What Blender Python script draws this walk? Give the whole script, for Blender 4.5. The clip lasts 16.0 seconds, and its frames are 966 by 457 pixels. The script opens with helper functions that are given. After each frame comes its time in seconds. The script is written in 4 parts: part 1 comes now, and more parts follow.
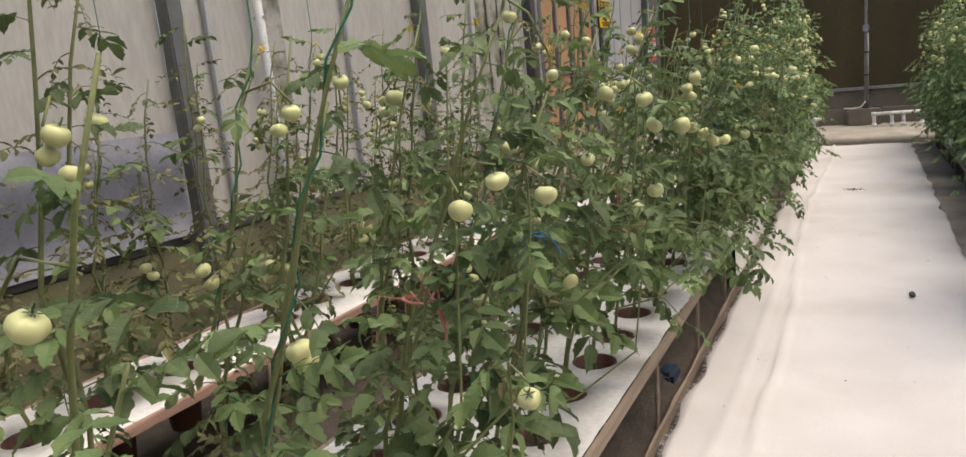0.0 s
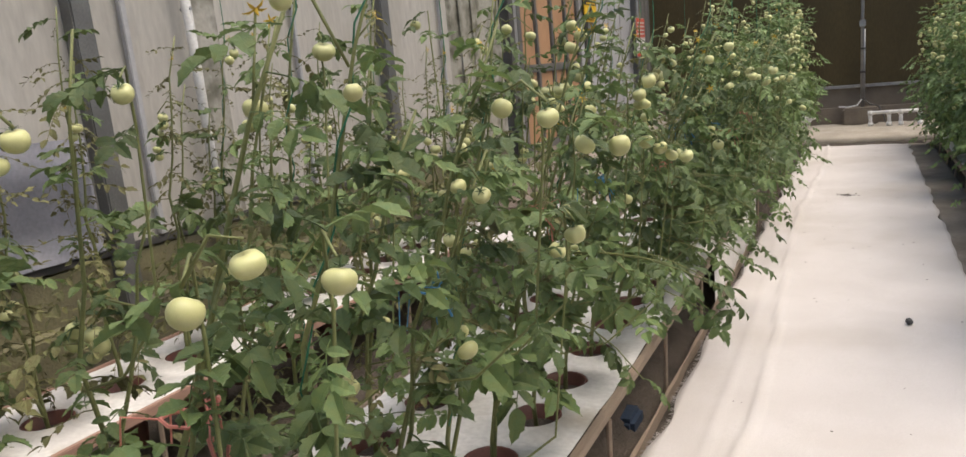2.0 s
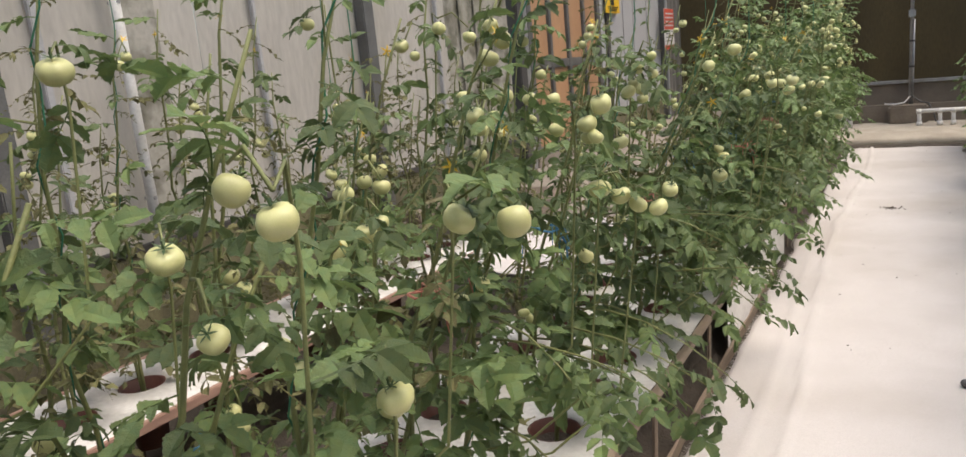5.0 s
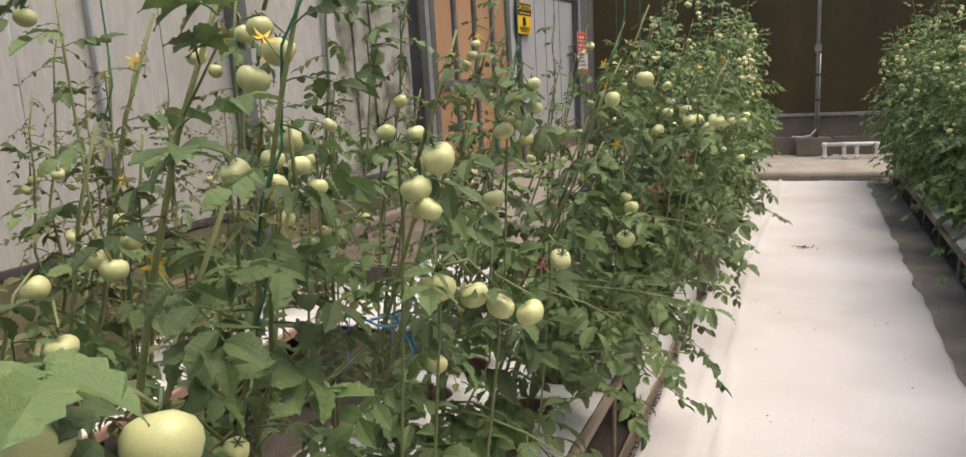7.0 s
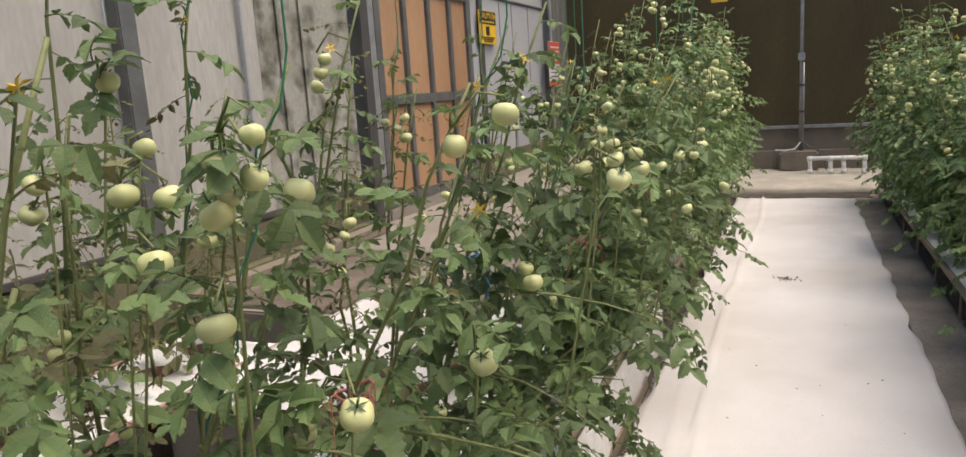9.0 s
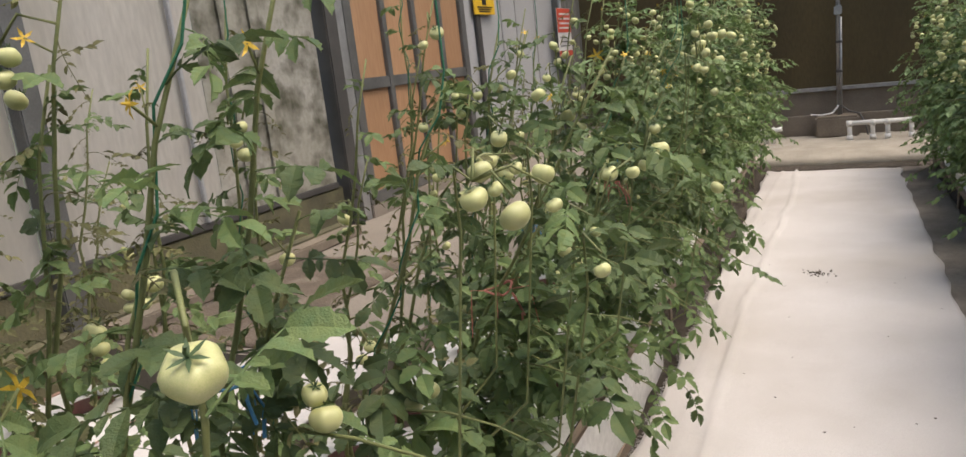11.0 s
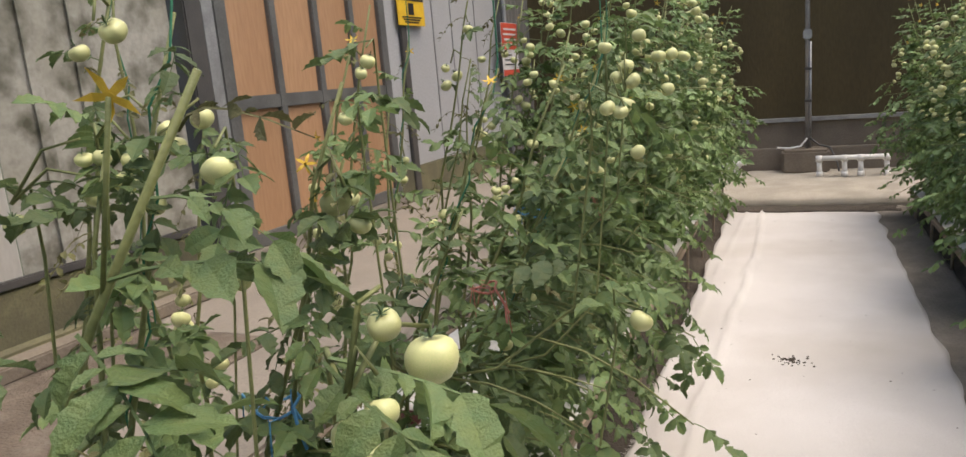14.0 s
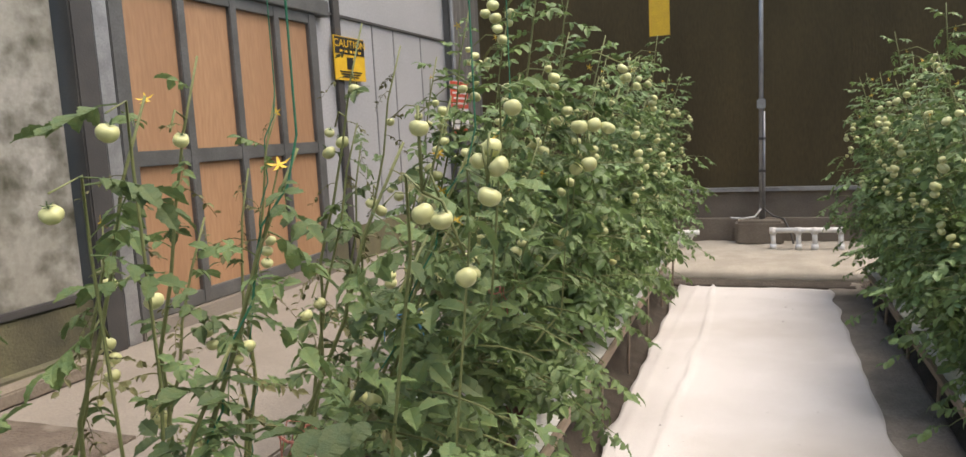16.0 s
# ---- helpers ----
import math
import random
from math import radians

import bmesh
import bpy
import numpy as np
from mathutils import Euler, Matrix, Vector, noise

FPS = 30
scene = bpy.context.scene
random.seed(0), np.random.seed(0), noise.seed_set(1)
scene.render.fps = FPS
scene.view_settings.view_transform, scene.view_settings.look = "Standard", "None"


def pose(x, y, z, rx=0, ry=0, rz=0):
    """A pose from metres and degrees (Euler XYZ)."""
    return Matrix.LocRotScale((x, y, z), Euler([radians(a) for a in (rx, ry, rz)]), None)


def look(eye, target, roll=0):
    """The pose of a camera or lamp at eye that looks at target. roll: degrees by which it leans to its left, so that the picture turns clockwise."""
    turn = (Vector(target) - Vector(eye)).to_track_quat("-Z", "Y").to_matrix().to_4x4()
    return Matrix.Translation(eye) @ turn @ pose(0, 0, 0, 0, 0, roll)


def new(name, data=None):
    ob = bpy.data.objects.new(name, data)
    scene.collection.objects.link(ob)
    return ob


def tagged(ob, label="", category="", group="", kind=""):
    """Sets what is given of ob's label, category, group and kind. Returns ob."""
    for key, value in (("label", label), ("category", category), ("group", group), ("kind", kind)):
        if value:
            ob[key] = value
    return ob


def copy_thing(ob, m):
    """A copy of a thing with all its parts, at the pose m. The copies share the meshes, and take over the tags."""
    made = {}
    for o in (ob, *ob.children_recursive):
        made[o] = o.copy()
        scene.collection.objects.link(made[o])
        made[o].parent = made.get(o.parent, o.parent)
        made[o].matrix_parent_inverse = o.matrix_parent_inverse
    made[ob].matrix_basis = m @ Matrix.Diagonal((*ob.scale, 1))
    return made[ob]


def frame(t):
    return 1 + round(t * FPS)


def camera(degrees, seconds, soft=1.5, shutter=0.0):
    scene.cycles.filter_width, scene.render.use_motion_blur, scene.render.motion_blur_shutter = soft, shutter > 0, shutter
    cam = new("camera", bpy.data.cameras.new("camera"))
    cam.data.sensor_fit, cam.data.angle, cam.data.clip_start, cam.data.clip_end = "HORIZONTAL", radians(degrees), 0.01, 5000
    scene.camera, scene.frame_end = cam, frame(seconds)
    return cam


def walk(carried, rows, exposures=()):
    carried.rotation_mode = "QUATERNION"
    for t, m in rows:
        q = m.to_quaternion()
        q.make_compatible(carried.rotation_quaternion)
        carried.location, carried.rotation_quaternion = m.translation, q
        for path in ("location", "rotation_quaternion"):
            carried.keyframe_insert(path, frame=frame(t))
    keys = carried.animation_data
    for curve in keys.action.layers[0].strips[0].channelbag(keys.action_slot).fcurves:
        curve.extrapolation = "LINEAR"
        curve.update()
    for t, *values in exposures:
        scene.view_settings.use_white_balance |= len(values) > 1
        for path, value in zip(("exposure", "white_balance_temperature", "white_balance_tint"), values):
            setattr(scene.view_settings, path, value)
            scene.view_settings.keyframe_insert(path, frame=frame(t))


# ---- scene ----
cam = camera(65.7, 16.0)
PATH = [
    [0, [0.018, 1.885, 1.597], [-0.887, 3.625, 1.208], -5.7],
    [0.5, [0.001, 2.044, 1.584], [-0.871, 3.797, 1.176], -5.9],
    [1, [-0.036, 2.192, 1.591], [-0.813, 3.989, 1.183], -6.5],
    [1.5, [-0.033, 2.305, 1.583], [-0.86, 4.08, 1.177], -6.3],
    [2, [0.042, 2.467, 1.6], [-0.857, 4.207, 1.196], -5.5],
    [2.5, [0.114, 2.562, 1.614], [-0.801, 4.313, 1.302], -4.2],
    [3, [0.103, 2.665, 1.623], [-0.799, 4.42, 1.295], -6.3],
    [3.2, [0.075, 2.731, 1.63], [-0.793, 4.499, 1.283], -6.3],
    [5.3, [0.03, 3.344, 1.632], [-0.958, 5.03, 1.206], -5.5],
    [5.5, [0.016, 3.409, 1.622], [-0.927, 5.121, 1.198], -5.9],
    [6, [-0.065, 3.593, 1.617], [-0.938, 5.359, 1.268], -4.6],
    [6.5, [-0.102, 3.744, 1.639], [-0.828, 5.565, 1.242], -3.2],
    [7, [-0.077, 3.904, 1.634], [-0.865, 5.701, 1.244], -3.3],
    [7.5, [-0.032, 4.164, 1.638], [-0.85, 5.94, 1.22], -2.5],
    [8, [-0.055, 4.373, 1.633], [-0.839, 6.161, 1.201], -3.6],
    [8.5, [-0.079, 4.506, 1.649], [-0.793, 6.338, 1.282], -5.0],
    [9, [-0.03, 4.711, 1.654], [-0.795, 6.522, 1.288], -3.7],
    [9.5, [0.063, 4.896, 1.665], [-0.763, 6.671, 1.257], -4.4],
    [9.7, [0.085, 4.948, 1.675], [-0.719, 6.731, 1.257], -4.6],
    [11.8, [-0.009, 6.008, 1.616], [-0.902, 7.732, 1.138], -7.9],
    [12, [-0.04, 6.084, 1.605], [-0.9, 7.816, 1.096], -8.3],
    [12.5, [-0.073, 6.25, 1.605], [-0.851, 8.019, 1.089], -9.5],
    [13, [-0.019, 6.469, 1.621], [-0.912, 8.196, 1.149], -6.9],
    [13.5, [0.023, 6.644, 1.626], [-0.815, 8.396, 1.148], -5.9],
    [14, [-0.037, 6.846, 1.642], [-0.815, 8.646, 1.247], -4.9],
    [14.5, [-0.059, 6.976, 1.656], [-0.79, 8.806, 1.316], -4.7],
    [15, [-0.015, 7.158, 1.674], [-0.782, 8.985, 1.401], -3.2],
    [15.5, [0.066, 7.26, 1.69], [-0.719, 9.08, 1.419], -4.0],
    [16, [0.045, 7.377, 1.669], [-0.649, 9.235, 1.411], -2.9],
]
walk(cam, [(t, look(eye, target, roll)) for t, eye, target, roll in PATH], [(0, 0.82, 6750, 11), (9, 0.95, 6750, 11), (11.8, 0.8, 6750, 11), (13.5, 0.88, 6750, 11), (16, 1.1, 6750, 11)])

# ---------------------------------------------------------------- world and light
world = bpy.data.worlds.new("sky")
scene.world = world
world.use_nodes = True
wn = world.node_tree
sky = wn.nodes.new("ShaderNodeTexSky")
sky.sky_type, sky.sun_disc = "NISHITA", False
sky.sun_elevation, sky.sun_rotation = radians(60), radians(70)
sky.dust_density, sky.air_density = 4.0, 1.2
wn.links.new(sky.outputs[0], wn.nodes["Background"].inputs[0])
wn.nodes["Background"].inputs[1].default_value = 0.14
sun = new("sun", bpy.data.lights.new("sun", "SUN"))
sun.data.energy, sun.data.angle, sun.data.color = 1.5, radians(40), (1.0, 0.93, 0.84)
sun.matrix_world = look((4, 8, 12), (0.6, 9, 0))

# ---------------------------------------------------------------- materials


def material(name, base, rough=0.7, second=None, scale=4.0, fine=60.0, bump=0.15, metal=0.0, island=0.0, objvar=0.0,
             translucent=0.0, stretch=(1, 1, 1), stain=None, stain_scale=1.5, stain_at=(0.55, 0.7), dist=0.01):
    m = bpy.data.materials.new(name)
    m.use_nodes = True
    nt = m.node_tree
    b = nt.nodes["Principled BSDF"]
    b.inputs["Roughness"].default_value, b.inputs["Metallic"].default_value = rough, metal
    geo = nt.nodes.new("ShaderNodeTexCoord")
    mp = nt.nodes.new("ShaderNodeMapping")
    mp.inputs["Scale"].default_value = stretch
    nt.links.new(geo.outputs["Object"], mp.inputs["Vector"])

    def noise_at(s, detail=4.0):
        n = nt.nodes.new("ShaderNodeTexNoise")
        n.inputs["Scale"].default_value, n.inputs["Detail"].default_value = s, detail
        nt.links.new(mp.outputs[0], n.inputs["Vector"])
        return n.outputs["Fac"]

    def mixed(fac, a, c):
        x = nt.nodes.new("ShaderNodeMix")
        x.data_type = "RGBA"
        nt.links.new(fac, x.inputs[0])
        for socket, v in ((x.inputs[6], a), (x.inputs[7], c)):
            if isinstance(v, tuple):
                socket.default_value = (*v, 1)
            else:
                nt.links.new(v, socket)
        return x.outputs[2]

    def ramp(fac, lo, hi):
        r = nt.nodes.new("ShaderNodeMapRange")
        r.inputs[1].default_value, r.inputs[2].default_value = lo, hi
        nt.links.new(fac, r.inputs[0])
        return r.outputs[0]

    second = second or tuple(0.75 * v for v in base)
    col = mixed(ramp(noise_at(scale), 0.35, 0.65), base, second)
    grain = noise_at(fine, 3.0)
    col = mixed(ramp(grain, 0.3, 1.1), col, tuple(0.7 * v for v in second))
    if stain:
        col = mixed(ramp(noise_at(stain_scale, 6.0), *stain_at), col, stain)
    if island or objvar:
        src = nt.nodes.new("ShaderNodeNewGeometry" if island else "ShaderNodeObjectInfo")
        h = nt.nodes.new("ShaderNodeHueSaturation")
        nt.links.new(col, h.inputs["Color"])
        r = nt.nodes.new("ShaderNodeMapRange")
        k = island or objvar
        r.inputs[3].default_value, r.inputs[4].default_value = 1 - k, 1 + k
        nt.links.new(src.outputs["Random Per Island" if island else "Random"], r.inputs[0])
        nt.links.new(r.outputs[0], h.inputs["Value"])
        col = h.outputs[0]
    nt.links.new(col, b.inputs["Base Color"])
    if bump:
        bm = nt.nodes.new("ShaderNodeBump")
        bm.inputs["Strength"].default_value, bm.inputs["Distance"].default_value = bump, dist
        nt.links.new(grain, bm.inputs["Height"])
        nt.links.new(bm.outputs[0], b.inputs["Normal"])
    if translucent:
        t = nt.nodes.new("ShaderNodeBsdfTranslucent")
        nt.links.new(col, t.inputs["Color"])
        mx = nt.nodes.new("ShaderNodeMixShader")
        mx.inputs[0].default_value = translucent
        nt.links.new(b.outputs[0], mx.inputs[1])
        nt.links.new(t.outputs[0], mx.inputs[2])
        nt.links.new(mx.outputs[0], nt.nodes["Material Output"].inputs["Surface"])
    return m


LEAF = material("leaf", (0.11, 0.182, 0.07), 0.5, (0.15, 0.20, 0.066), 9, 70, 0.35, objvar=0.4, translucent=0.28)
LEAF_DRY = material("dry_leaf", (0.175, 0.185, 0.07), 0.7, (0.15, 0.135, 0.055), 14, 80, 0.4, objvar=0.3, translucent=0.15)
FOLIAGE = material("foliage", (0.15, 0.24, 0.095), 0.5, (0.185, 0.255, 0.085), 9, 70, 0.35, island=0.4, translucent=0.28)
STEM = material("stem", (0.22, 0.235, 0.085), 0.6, (0.17, 0.19, 0.07), 20, 150, 0.2)
FRUIT = material("unripe_tomato", (0.65, 0.62, 0.315), 0.38, (0.54, 0.56, 0.245), 18, 140, 0.03, objvar=0.12)
CALYX = material("calyx", (0.07, 0.12, 0.04), 0.6)
PETAL = material("petal", (0.75, 0.55, 0.06), 0.6, (0.7, 0.42, 0.04), 40, 200, 0.1)
CLOTH = material("woven_ground_cloth", (0.63, 0.60, 0.585), 0.85, (0.55, 0.52, 0.50), 1.6, 260, 0.3, stain=(0.38, 0.345, 0.305), stain_scale=0.7, stain_at=(0.5, 0.84), dist=0.004)
FILM = material("white_film", (0.76, 0.745, 0.72), 0.45, (0.66, 0.645, 0.62), 5, 40, 0.25, stain=(0.40, 0.36, 0.30), stain_scale=3, stain_at=(0.62, 0.8))
SOIL = material("damp_soil", (0.10, 0.08, 0.062), 0.95, (0.06, 0.048, 0.037), 7, 90, 0.9, dist=0.02)
EARTH = material("dusty_earth", (0.30, 0.265, 0.225), 0.95, (0.19, 0.16, 0.13), 3, 60, 0.8, dist=0.02)
CONCRETE = material("beige_concrete", (0.265, 0.23, 0.19), 0.85, (0.21, 0.18, 0.15), 1.5, 90, 0.3, stain=(0.20, 0.17, 0.14), stain_scale=1.2, stain_at=(0.56, 0.75))
MOSSY = material("mossy_concrete", (0.18, 0.165, 0.085), 0.9, (0.11, 0.10, 0.06), 3, 70, 0.5, stain=(0.06, 0.055, 0.035), stain_scale=2, stain_at=(0.5, 0.72))
SHEET = material("cloudy_sheet", (0.62, 0.59, 0.54), 0.4, (0.55, 0.52, 0.47), 0.9, 35, 0.06, translucent=0.35, stretch=(1, 1, 0.25), stain=(0.37, 0.345, 0.29), stain_scale=1.1, stain_at=(0.56, 0.78))
SHEET_DIRTY = material("algae_sheet", (0.50, 0.48, 0.43), 0.5, (0.38, 0.36, 0.30), 2.0, 35, 0.1, translucent=0.25, stain=(0.10, 0.095, 0.065), stain_scale=5.5, stain_at=(0.46, 0.7))
PANEL = material("pale_grey_panel", (0.50, 0.50, 0.51), 0.5, (0.45, 0.45, 0.455), 1.2, 50, 0.06, translucent=0.2)
GREYCLOTH = material("grey_curtain", (0.19, 0.175, 0.155), 0.8, (0.13, 0.12, 0.105), 3, 40, 0.2, stretch=(4, 4, 0.3))
STEEL = material("grey_steel", (0.17, 0.17, 0.165), 0.5, (0.12, 0.12, 0.115), 5, 80, 0.15, metal=0.35)
DARK = material("dark_steel", (0.045, 0.043, 0.042), 0.6, (0.07, 0.065, 0.06), 5, 80, 0.15)
GALV = material("galvanised_pipe", (0.42, 0.42, 0.42), 0.4, (0.3, 0.3, 0.3), 8, 90, 0.1, metal=0.5)
WHITEPAINT = material("white_pvc", (0.82, 0.81, 0.79), 0.4, (0.72, 0.70, 0.66), 14, 60, 0.1)
PLY = material("orange_plywood", (0.41, 0.24, 0.13), 0.6, (0.36, 0.20, 0.105), 2.5, 45, 0.08, stretch=(1, 1, 0.15), objvar=0.08)
PAD = material("dark_cooling_pad", (0.09, 0.066, 0.026), 0.9, (0.06, 0.044, 0.017), 1.5, 40, 0.4, stretch=(1, 1, 0.3))
BROWNWALL = material("brown_block_wall", (0.23, 0.19, 0.145), 0.9, (0.16, 0.13, 0.10), 3, 60, 0.5, stain=(0.22, 0.19, 0.15), stain_scale=3, stain_at=(0.55, 0.8))
DIRT = material("brown_dirt", (0.16, 0.125, 0.095), 0.95, (0.10, 0.078, 0.058), 5, 70, 0.8, stain=(0.22, 0.185, 0.15), stain_scale=4, stain_at=(0.52, 0.7), dist=0.02)
SAND = material("sandy_kerb", (0.48, 0.43, 0.36), 0.95, (0.37, 0.33, 0.27), 4, 80, 0.6, dist=0.02)
TIMBER = material("pinkish_timber", (0.40, 0.25, 0.19), 0.75, (0.33, 0.20, 0.15), 5, 60, 0.3, stretch=(6, 0.4, 6))
LATH = material("pale_timber", (0.33, 0.255, 0.19), 0.75, (0.25, 0.19, 0.14), 5, 60, 0.3, stretch=(6, 0.4, 6))
POT = material("terracotta_plastic", (0.13, 0.045, 0.032), 0.55, (0.10, 0.035, 0.026), 9, 80, 0.1, objvar=0.15)
TANK = material("blue_grey_plastic", (0.28, 0.285, 0.325), 0.45, (0.22, 0.225, 0.265), 2, 50, 0.08)
TWINE = material("green_twine", (0.03, 0.20, 0.10), 0.7, (0.02, 0.14, 0.08), 60, 300, 0.3)
BLUEBOX = material("dark_blue_plastic", (0.03, 0.05, 0.085), 0.5)
BLUETIE = material("blue_tie", (0.08, 0.28, 0.50), 0.6)
PINKTIE = material("pink_tie", (0.62, 0.22, 0.17), 0.6)
YELLOW = material("yellow_card", (0.78, 0.50, 0.03), 0.5, (0.7, 0.42, 0.03), 10, 90, 0.05)
BLACK = material("black_print", (0.02, 0.02, 0.02), 0.5)
RED = material("red_print", (0.62, 0.09, 0.05), 0.5)
PAPER = material("white_print", (0.72, 0.70, 0.68), 0.5)
STONE = material("pebble", (0.10, 0.10, 0.10), 0.8)
FIELD = material("outside_ground", (0.12, 0.13, 0.07), 0.95, (0.09, 0.10, 0.05), 0.3, 8, 0.3)

GLASS = bpy.data.materials.new("roof_glass")
GLASS.use_nodes = True
gt = GLASS.node_tree
g_t, g_g, g_m = gt.nodes.new("ShaderNodeBsdfTransparent"), gt.nodes.new("ShaderNodeBsdfGlossy"), gt.nodes.new("ShaderNodeMixShader")
g_t.inputs[0].default_value = (0.93, 0.93, 0.91, 1)
g_g.inputs["Roughness"].default_value, g_m.inputs[0].default_value = 0.1, 0.06
gt.links.new(g_t.outputs[0], g_m.inputs[1]), gt.links.new(g_g.outputs[0], g_m.inputs[2])
gt.links.new(g_m.outputs[0], gt.nodes["Material Output"].inputs["Surface"])

# ---------------------------------------------------------------- mesh helpers


def mesh_of(name, bm, mat, smooth=False):
    me = bpy.data.meshes.new(name)
    bm.to_mesh(me)
    bm.free()
    me.materials.append(mat)
    if smooth:
        me.shade_smooth()
    return me


def part(name, bm, mat, parent, label="", smooth=False):
    """One mesh object under a thing or a part; bm is a bmesh, or a mesh that is shared."""
    me = bm if isinstance(bm, bpy.types.Mesh) else mesh_of(name, bm, mat, smooth)
    ob = new(name, me)
    ob.parent = parent
    return tagged(ob, label) if label else ob


def thing(name, label, category, at=(0, 0, 0), group="", kind=""):
    ob = new(name)
    ob.empty_display_size = 0.1
    ob.location = at
    return tagged(ob, label, category, group, kind)


def solid(name, bm, mat, label, category, group="", kind="", at=(0, 0, 0), smooth=False):
    ob = new(name, mesh_of(name, bm, mat, smooth))
    ob.location = at
    return tagged(ob, label, category, group, kind)


def box(x0, x1, y0, y1, z0, z1, bevel=0.0, bm=None):
    own = bm is None
    b = bmesh.new()
    bmesh.ops.create_cube(b, size=1, matrix=pose((x0 + x1) / 2, (y0 + y1) / 2, (z0 + z1) / 2) @ Matrix.Diagonal((x1 - x0, y1 - y0, z1 - z0, 1)))
    if bevel:
        bmesh.ops.bevel(b, geom=b.edges[:], offset=bevel, segments=2, affect="EDGES")
    if own:
        return b
    tmp = bpy.data.meshes.new("tmp")
    b.to_mesh(tmp)
    b.free()
    bm.from_mesh(tmp)
    bpy.data.meshes.remove(tmp)
    return bm


def tube(points, radii, sides=6, bm=None, caps=True):
    """A tube along points, into a bmesh."""
    bm = bm or bmesh.new()
    pts = [Vector(p) for p in points]
    if not hasattr(radii, "__len__"):
        radii = [radii] * len(pts)
    rings, side = [], Vector((0.31, 0.87, 0.2))
    for i, p in enumerate(pts):
        way = (pts[min(i + 1, len(pts) - 1)] - pts[max(i - 1, 0)]).normalized()
        a = way.cross(side)
        a = a.normalized() if a.length > 1e-3 else way.orthogonal().normalized()
        b = way.cross(a)
        rings.append([bm.verts.new(p + radii[i] * (math.cos(k * math.tau / sides) * a + math.sin(k * math.tau / sides) * b)) for k in range(sides)])
    for r, s in zip(rings, rings[1:]):
        for k in range(sides):
            bm.faces.new((r[k], r[(k + 1) % sides], s[(k + 1) % sides], s[k]))
    if caps:
        bm.faces.new(rings[0][::-1])
        bm.faces.new(rings[-1])
    return bm


def turned(profile, sides=20, bm=None):
    """A body of revolution from (radius, height) pairs."""
    bm = bm or bmesh.new()
    rings = [[bm.verts.new((r * math.cos(k * math.tau / sides), r * math.sin(k * math.tau / sides), z)) for k in range(sides)] for r, z in profile]
    for r, s in zip(rings, rings[1:]):
        for k in range(sides):
            bm.faces.new((r[k], r[(k + 1) % sides], s[(k + 1) % sides], s[k]))
    return bm


def sheet(x0, x1, y0, y1, nx, ny, height, thick=0.008, ripple=0.012):
    """A thin uneven cloth, with an underside."""
    bm = bmesh.new()
    top, low = [], []
    for j in range(ny + 1):
        for i in range(nx + 1):
            x, y = x0 + (x1 - x0) * i / nx, y0 + (y1 - y0) * j / ny
            if i in (0, nx):
                x += ripple * noise.noise((3 * y, 0 if i == 0 else 9, 7))
            z = height(x, y)
            top.append(bm.verts.new((x, y, z)))
            low.append(bm.verts.new((x, y, z - thick)))
    w = nx + 1
    for j in range(ny):
        for i in range(nx):
            a = j * w + i
            bm.faces.new((top[a], top[a + 1], top[a + w + 1], top[a + w]))
            bm.faces.new((low[a], low[a + w], low[a + w + 1], low[a + 1]))
    edge = [j * w for j in range(ny + 1)], [j * w + nx for j in range(ny + 1)], list(range(w)), [ny * w + i for i in range(w)]
    for run in edge:
        for a, b in zip(run, run[1:]):
            bm.faces.new((top[a], top[b], low[b], low[a]))
    bmesh.ops.recalc_face_normals(bm, faces=bm.faces[:])
    return bm


# ---------------------------------------------------------------- ground and walkway
WX, EX, SY, NY, EAVE = -3.7, 4.6, -3.0, 17.5, 3.7
bm = bmesh.new()
bmesh.ops.create_grid(bm, x_segments=2, y_segments=2, size=600)
solid("ground", bm, FIELD, "dull green and brown field around the greenhouse", "ground", kind="structure", at=(0, 0, -0.06))


def soil_height(x, y):
    bank = 0.17 * min(1, max(0, (-0.80 - x) / 0.16)) * (x > -1.9) + 0.11 * min(1, max(0, (x - 1.0) / 0.1)) * (x < 2.1)
    bank *= 1 if 1.8 < y < 15.2 else 0
    return bank + 0.02 * noise.noise((4 * x, 4 * y, 1)) + 0.012 * noise.noise((15 * x, 15 * y, 2)) - 0.012


bm = sheet(WX, EX, SY, NY, 110, 200, soil_height, 0.03)
solid("floor", bm, SOIL, "dark damp bare soil between the growing benches", "floor", kind="structure", smooth=True)
bm = sheet(0.66, 0.98, SY, 15.4, 12, 160, lambda x, y: 0.008 + 0.014 * noise.noise((6 * x, 6 * y, 5)), 0.03)
solid("floor_strip", bm, EARTH, "dusty grey brown earth strip beside the white walkway cloth", "ground", kind="structure", smooth=True)


